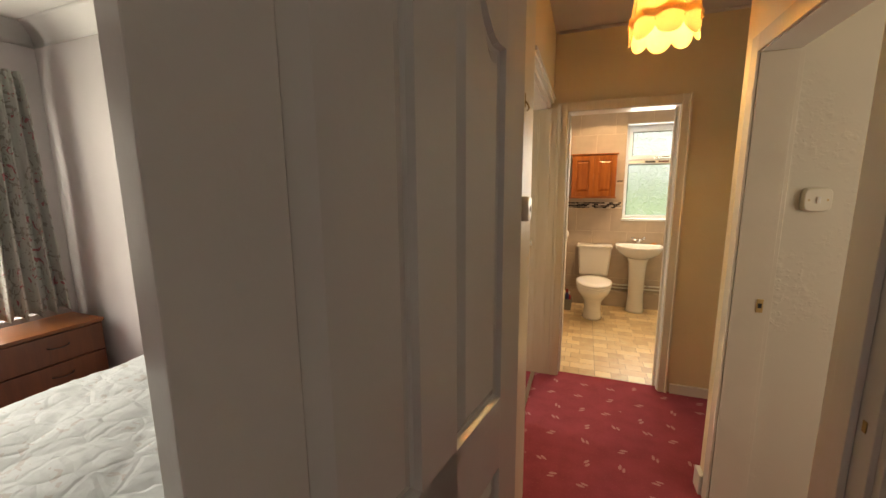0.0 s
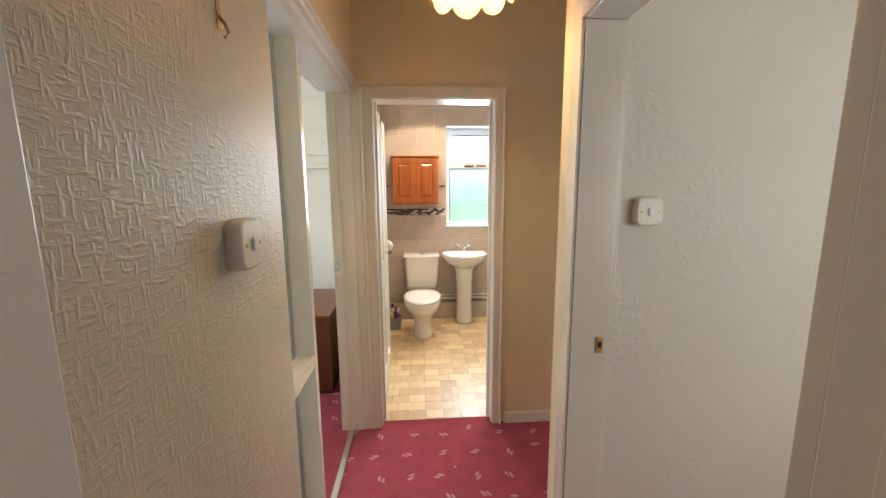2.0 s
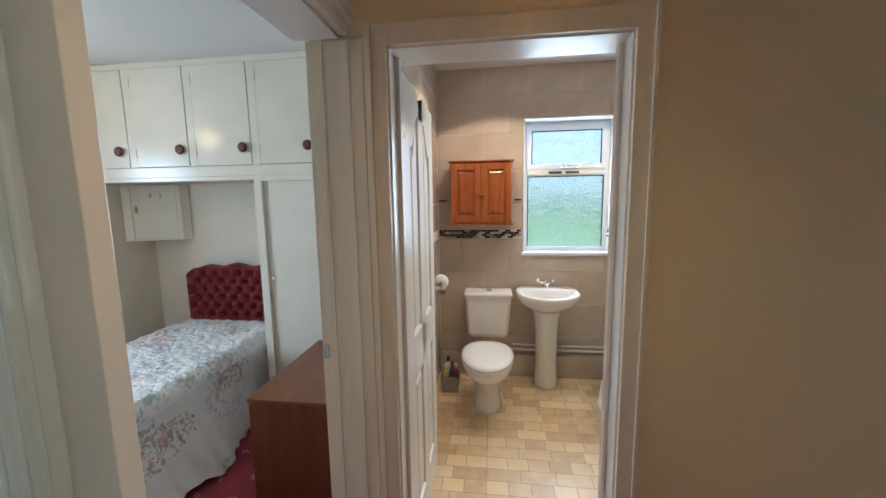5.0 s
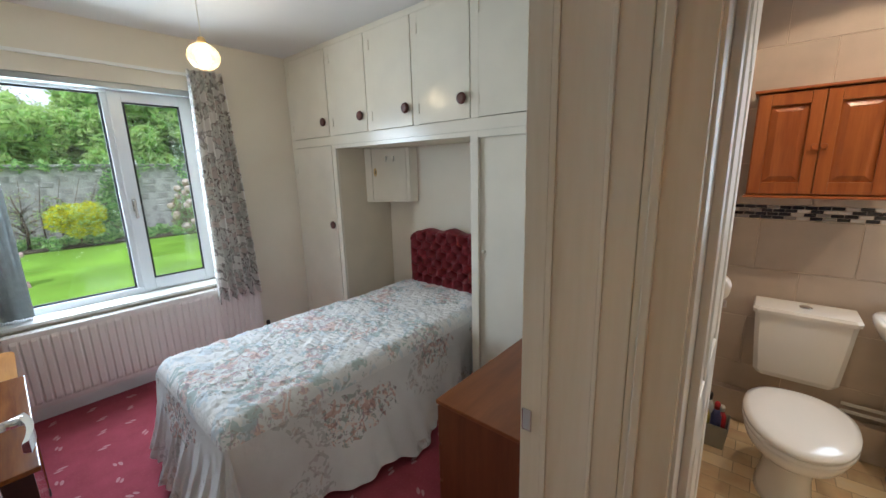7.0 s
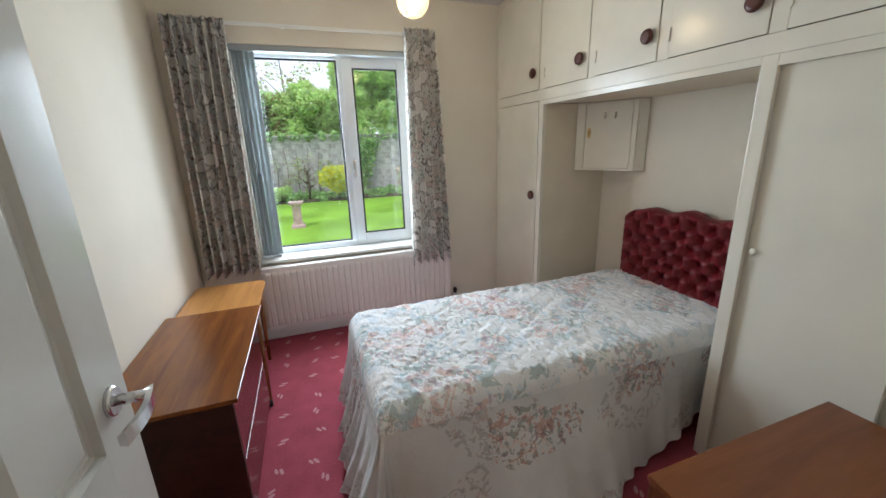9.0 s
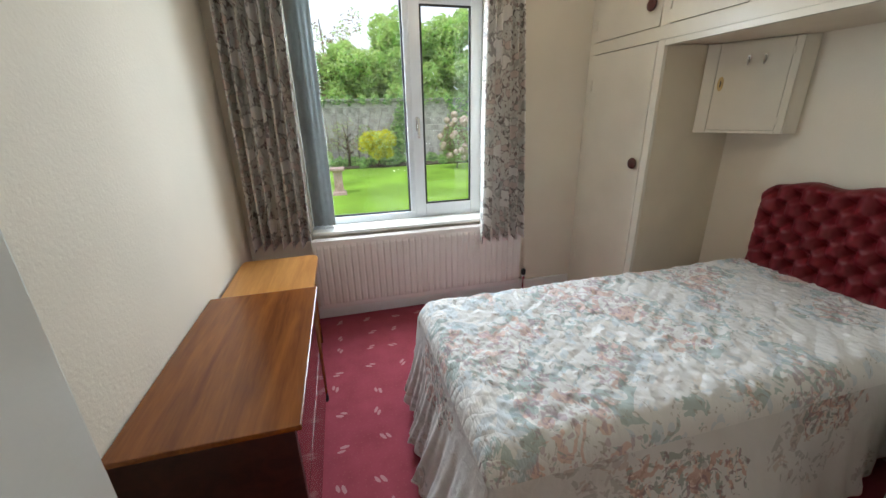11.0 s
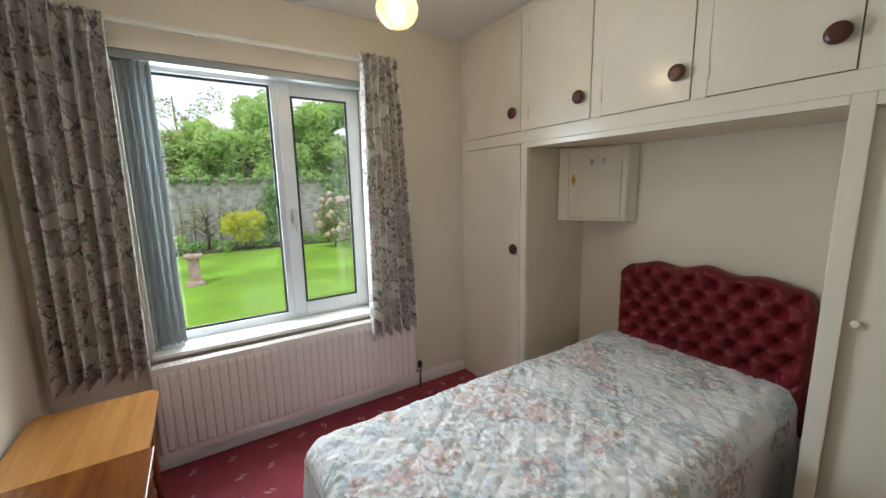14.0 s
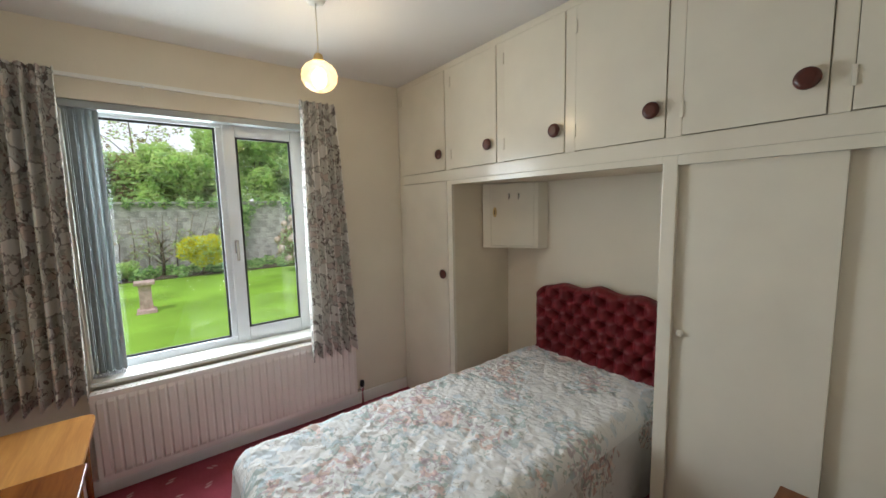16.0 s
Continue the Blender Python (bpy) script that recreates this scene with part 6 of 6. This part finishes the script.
def leaf_cloud(name, label, category, spots, leaf, count, mats, seed, trunk=None, kind=""):
    """A plant: many small folded leaves gathered in uneven clumps, on a trunk with limbs."""
    t = thing(name, label, category)
    rnd = random.Random(seed)
    for mi, m in enumerate(mats):
        verts, faces = [], []
        for _ in range(count // len(mats)):
            cx, cy, cz, r = rnd.choice(spots)
            while True:
                p = Vector((rnd.uniform(-1, 1), rnd.uniform(-1, 1), rnd.uniform(-1, 1)))
                if .25 < p.length < 1:
                    break
            p = Vector((cx, cy, cz)) + p.normalized() * r * (p.length ** .5) * rnd.uniform(.75, 1.1)
            a = Vector((rnd.gauss(0, 1), rnd.gauss(0, 1), rnd.gauss(0, .6))).normalized()
            b = a.cross(Vector((rnd.gauss(0, 1), rnd.gauss(0, 1), rnd.gauss(0, 1)))).normalized()
            s = leaf * rnd.uniform(.6, 1.3)
            n0 = len(verts)
            c = a.cross(b) * s * .18
            verts += [p - a * s, p + b * s * .38 + c, p + a * s, p - b * s * .38 + c]
            faces += [(n0, n0 + 1, n0 + 2), (n0, n0 + 2, n0 + 3)]
        me = bpy.data.meshes.new("leaves")
        me.from_pydata([tuple(v) for v in verts], [], faces)
        me.materials.append(m)
        ob = new("leaves", me)
        ob.parent = t
        ob["kind"] = "stuff"
    if trunk:
        bm = bmesh.new()
        for pts, r0, r1 in trunk:
            n = len(pts)
            rings = []
            for i, p in enumerate(pts):
                r = r0 + (r1 - r0) * i / (n - 1)
                rings.append([(p[0] + r * math.cos(a), p[1] + r * math.sin(a), p[2]) for a in [2 * math.pi * k / 7 for k in range(7)]])
            loft(bm, rings)
        part("trunk", bm, BARK, t)
    return t


def limbs(x, y, z0, h, seed, n=6, r=.12):
    rnd = random.Random(seed)
    out = [([(x, y, z0), (x + .1, y + .05, z0 + h * .4), (x + .05, y - .1, z0 + h)], r, r * .25)]
    for _ in range(n):
        a, s, up = rnd.uniform(0, 6.28), rnd.uniform(.3, .8) * h * .5, rnd.uniform(.3, .8)
        st = z0 + h * rnd.uniform(.25, .7)
        out.append(([(x, y, st), (x + s * .5 * math.cos(a), y + s * .5 * math.sin(a), st + s * up * .6), (x + s * math.cos(a), y + s * math.sin(a), st + s * up)], r * .45, r * .08))
    return out


def crown(x, y, z, rx, rz, n, seed, r=(.35, .7)):
    rnd = random.Random(seed)
    return [(x + rnd.uniform(-rx, rx) * .8, y + rnd.uniform(-rx, rx), z + rnd.uniform(-rz, rz), rnd.uniform(*r)) for _ in range(n)]


for k, (x, y, z, rx, rz, mats, seed) in enumerate((
        (-18.6, 6.4, 3.3, 1.8, 1.5, (LEAF_A, LEAF_B, LEAF_B), 21), (-18.9, 8.9, 3.2, 1.7, 1.9, (LEAF_B, LEAF_A, LEAF_B), 22),
        (-18.8, 3.6, 2.75, 1.7, 1.0, (LEAF_A, LEAF_B, LEAF_B), 23), (-19.4, 1.0, 2.6, 1.6, .9, (LEAF_A, LEAF_R, LEAF_B), 24), (-19.0, 11.6, 3.4, 1.9, 2.0, (LEAF_A, LEAF_B, LEAF_C), 25))):
    leaf_cloud("garden_tree", ("leafy green tree beyond the garden wall", "tall bright green tree overhanging the garden wall", "spreading green laurel tree behind the wall", "thin russet tree beyond the wall", "dense green tree at the far end of the wall")[k], "tree", crown(x, y, z, rx, rz, 40, seed), .15, 15000, mats, seed, limbs(x, y, G, z + .8, seed))
leaf_cloud("bare_tree", "thin half-bare tree against the sky", "tree", crown(-24, 2.2, 4.2, 2.2, 1.8, 26, 31), .10, 2500, (LEAF_R, LEAF_B), 31, limbs(-24, 2.2, G, 6.5, 31, 16, .1))
leaf_cloud("ivy", "dark ivy hanging over the stone wall", "ivy", [(-16.75, 5.0 + (i % 5) * .16 - .1 * (i // 5), 1.6 - (i // 5) * .32, .22) for i in range(30)] + [(-16.75, 7.2 + (i % 7) * .35, 1.7 - (i // 7) * .35, .3) for i in range(42)] + [(-16.8, -1 + i * .5, 1.9, .2) for i in range(24)], .08, 7000, (LEAF_C, LEAF_A), 41)
leaf_cloud("yellow_shrub", "rounded bright yellow-green shrub below the wall", "shrub", crown(-14.7, 3.75, .34, .50, .28, 26, 51, (.18, .28)), .06, 7500, (LEAF_Y, LEAF_B, LEAF_Y), 51, limbs(-14.7, 3.75, G, .7, 51, 6, .03))
hyd = leaf_cloud("hydrangea", "hydrangea with faded, hazed pink heads near the window", "shrub", crown(-13.4, 6.35, .45, .42, .6, 26, 61, (.18, .3)), .05, 3500, (LEAF_R, LEAF_A), 61, limbs(-13.4, 6.35, G, 1.5, 61, 8, .03))
rnd = random.Random(5)
for k in range(34):
    a, e = rnd.uniform(-1.7, 1.7), rnd.uniform(-.8, 1.3)
    r = rnd.uniform(.38, .62)
    c = (-13.2 + r * math.cos(a) * math.cos(e), 6.35 + r * 1.05 * math.sin(a) * math.cos(e), .45 + r * 1.7 * math.sin(e))
    bm = bmesh.new()
    bmesh.ops.create_icosphere(bm, subdivisions=2, radius=.10)
    for v in bm.verts:
        v.co = v.co * (1 + .22 * noise.noise(v.co * 30 + Vector((k, 0, 0)))) + Vector(c)
    part("flower_head", bm, PETAL, hyd)
leaf_cloud("hedge", "green hedge across the lawn from the bathroom window", "hedge", [(-14 + (i // 4) * 2.4, 46 + .8 * math.sin(i), .1 + .5 * (i % 4), .9) for i in range(60)], .5, 9000, (LEAF_A, LEAF_C), 91)
leaf_cloud("climber", "thin climbing stems with few leaves on the stone wall", "climber", [(-16.78, 1.2 + i * .33, .3 + .55 * math.sin(i * 2.1), .28) for i in range(13)], .05, 1400, (LEAF_R, LEAF_A), 45, [([(-16.76, 1.2 + i * .4, G), (-16.76, 1.3 + i * .38, .5), (-16.77, 1.1 + i * .45, 1.5)], .02, .006) for i in range(10)])
leaf_cloud("border_plants", "low green plants in the border below the wall", "plants", [(-15.2 + .5 * math.sin(i * 1.7), -3 + i * .27, G + .12 + .06 * math.sin(i * 2.3), .24) for i in range(58)], .07, 9000, (LEAF_C, LEAF_A), 71)
leaf_cloud("border_shrub", "small green shrub in the border", "shrub", crown(-14.9, 7.2, -.05, .5, .2, 14, 73, (.2, .3)), .06, 2500, (LEAF_A, LEAF_B), 73, limbs(-14.9, 7.2, G, .5, 73, 5, .02))
leaf_cloud("border_shrub", "small grass-green clump in the border", "shrub", crown(-14.9, 1.6, -.15, .4, .12, 10, 74, (.15, .22)), .06, 1500, (LEAF_B, LEAF_A), 74, limbs(-14.9, 1.6, G, .3, 74, 4, .015))
leaf_cloud("fruit_tree", "small bare fruit tree trained against the wall", "tree", crown(-15.6, 2.7, .6, .8, .5, 30, 81, (.1, .25)), .035, 700, (LEAF_A, LEAF_R), 81, limbs(-15.3, 2.75, G, 1.5, 81, 30, .05))
sp = thing("garden_pedestal", "weathered pinkish stone pedestal standing on the lawn", "pedestal")
bm = bmesh.new()
PX, PY = -10.1, 2.36
sec = lambda s, z, dx=0: [(PX + dx - s, PY - s, z), (PX + dx + s, PY - s, z), (PX + dx + s, PY + s, z), (PX + dx - s, PY + s, z)]
loft(bm, [sec(.17, G + .001), sec(.16, G + .06), sec(.11, G + .09), sec(.10, G + .3), sec(.105, G + .54), sec(.12, G + .58)], smooth=False)
part("shaft", bm, STUMP_M, sp)
slab("cap", STUMP_M, sp, (PX - .17, PY - .17, G + .581, PX + .17, PY + .17, G + .64), bevel=.01, label="square stone cap")

# ---------------------------------------------------------------- bathroom tiles
TH_ = .0026


def tile_mesh(w, h, key, material=None, store={}):
    """A bevelled tile facing -y with its lower left corner at the origin; alike tiles share one mesh."""
    k = (round(w, 3), round(h, 3), key)
    if k not in store:
        bm = bmesh.new()
        e = .0015
        b0 = [(0, 0, 0), (w, 0, 0), (w, 0, h), (0, 0, h)]
        f1 = [(0, -TH_ + e, 0), (w, -TH_ + e, 0), (w, -TH_ + e, h), (0, -TH_ + e, h)]
        f0 = [(e, -TH_, e), (w - e, -TH_, e), (w - e, -TH_, h - e), (e, -TH_, h - e)]
        loft(bm, [b0, f1, f0], smooth=False)
        bmesh.ops.recalc_face_normals(bm, faces=bm.faces)
        store[k] = bpy.data.meshes.new("tile")
        bm.to_mesh(store[k])
        bm.free()
        store[k].materials.append(material)
    return store[k]


tw, g = .388, .003
tiles_n = tagged(new("wall_tiles_north"), "glossy beige tiles in offset courses", kind="structure")
courses = [(-.23, .06), (.063, .347), (.35, .637), (.64, .927), (.93, 1.205), (1.285, 1.503), (1.506, 1.787), (1.79, 2.079), (2.082, 2.371), (2.374, BATH_CEIL - .001)]
for r, (z0, z1) in enumerate(courses):
    z0 = max(z0, .003)
    x = BATH_W + .001 - (0 if r % 2 else .19)
    while x < 2.29:
        a0, a1 = max(x, BATH_W + .001), min(x + tw, 2.299)
        spans = [(a0, a1, z0, z1)]
        if z1 > BZ0 and z0 < BZ1 and a1 > BX0 and a0 < BX1:
            spans = []
            if a0 < BX0 - .012:
                spans.append((a0, BX0 - .001, z0, z1))
            if a1 > BX1 + .012:
                spans.append((BX1 + .001, a1, z0, z1))
            c0, c1 = max(a0, BX0 - .001), min(a1, BX1 + .001)
            if z0 < BZ0 - .02:
                spans.append((c0, c1, z0, BZ0 - .013))
            if z1 > BZ1 + .01:
                spans.append((c0, c1, BZ1 + .001, z1))
        for s0, s1, t0, t1 in spans:
            if s1 - s0 < .01 or t1 - t0 < .01:
                continue
            ob = new("tile", tile_mesh(s1 - s0, t1 - t0, "n", BATH_TILE))
            ob.parent = tiles_n
            ob.location = (s0, BATH_N - .001, t0)
        x += tw + g
tiles_w = tagged(new("wall_tiles_west"), "glossy beige tiles beside the bathroom door", kind="structure")
for r, (z0, z1) in enumerate(courses):
    z0 = max(z0, .003)
    y = BATH_N - .012
    k = 0
    while y > END + .12:
        w = (tw / 2 if r % 2 and k == 0 else tw)
        w = min(w, y - (END + .11))
        if w > .02:
            ob = new("tile", tile_mesh(w, z1 - z0, "n", BATH_TILE))
            ob.parent = tiles_w
            ob.matrix_world = Matrix.Translation((BATH_W - .008, y - w, z0)) @ Matrix.Rotation(math.pi / 2, 4, "Z")
        y -= w + g
        k += 1
tiles_e = tagged(new("wall_tiles_east"), "glossy beige tiles inside the shower", kind="structure")
for r, (z0, z1) in enumerate(courses):
    z0 = max(z0, .003)
    y = BATH_N - .012 - (tw / 2 if r % 2 else 0)
    while y > 3.9:
        ob = new("tile", tile_mesh(tw, z1 - z0, "n", BATH_TILE))
        ob.parent = tiles_e
        ob.matrix_world = Matrix.Translation((2.302, y, z0)) @ Matrix.Rotation(-math.pi / 2, 4, "Z")
        y -= tw + g
mosaic = tagged(new("mosaic_band"), "band of small dark, grey and pale glass mosaic strips", kind="structure")
rnd = random.Random(9)
for x_start, x_end in ((BATH_W + .002, BX0 - .014), (BX1 + .014, 2.29)):
    for r in range(4):
        x = x_start - (.024 if r % 2 else 0)
        z = 1.210 + r * .0185
        while x < x_end:
            a0, a1 = max(x, x_start), min(x + .046, x_end)
            if a1 - a0 > .008:
                m_ = rnd.choice((MOSAIC_DARK, MOSAIC_DARK, MOSAIC_GREY, MOSAIC_PALE))
                ob = new("mosaic_strip", tile_mesh(a1 - a0, .0160, m_.name, m_))
                ob.parent = mosaic
                ob.location = (a0, BATH_N - .003, z)
            x += .049
for r in range(4):
    y = 5.184 - (.024 if r % 2 else 0)
    while y - .046 > 5.075:
        m_ = rnd.choice((MOSAIC_DARK, MOSAIC_DARK, MOSAIC_GREY, MOSAIC_PALE))
        ob = new("mosaic_strip", tile_mesh(.046, .0160, m_.name, m_))
        ob.parent = mosaic
        ob.matrix_world = Matrix.Translation((BX1 - .0102, y, 1.210 + r * .0185)) @ Matrix.Rotation(-math.pi / 2, 4, "Z")
        y -= .049
border = tagged(new("border_strip"), "thin dark glass border strip", kind="structure")
for a0, a1 in ((BATH_W + .002, .12), (.69, BX0 - .014), (BX1 + .014, 1.9)):
    slab("strip", MOSAIC_DARK, border, (a0, BATH_N - .0145, 1.528, a1, BATH_N - .0112, 1.540), bevel=0)
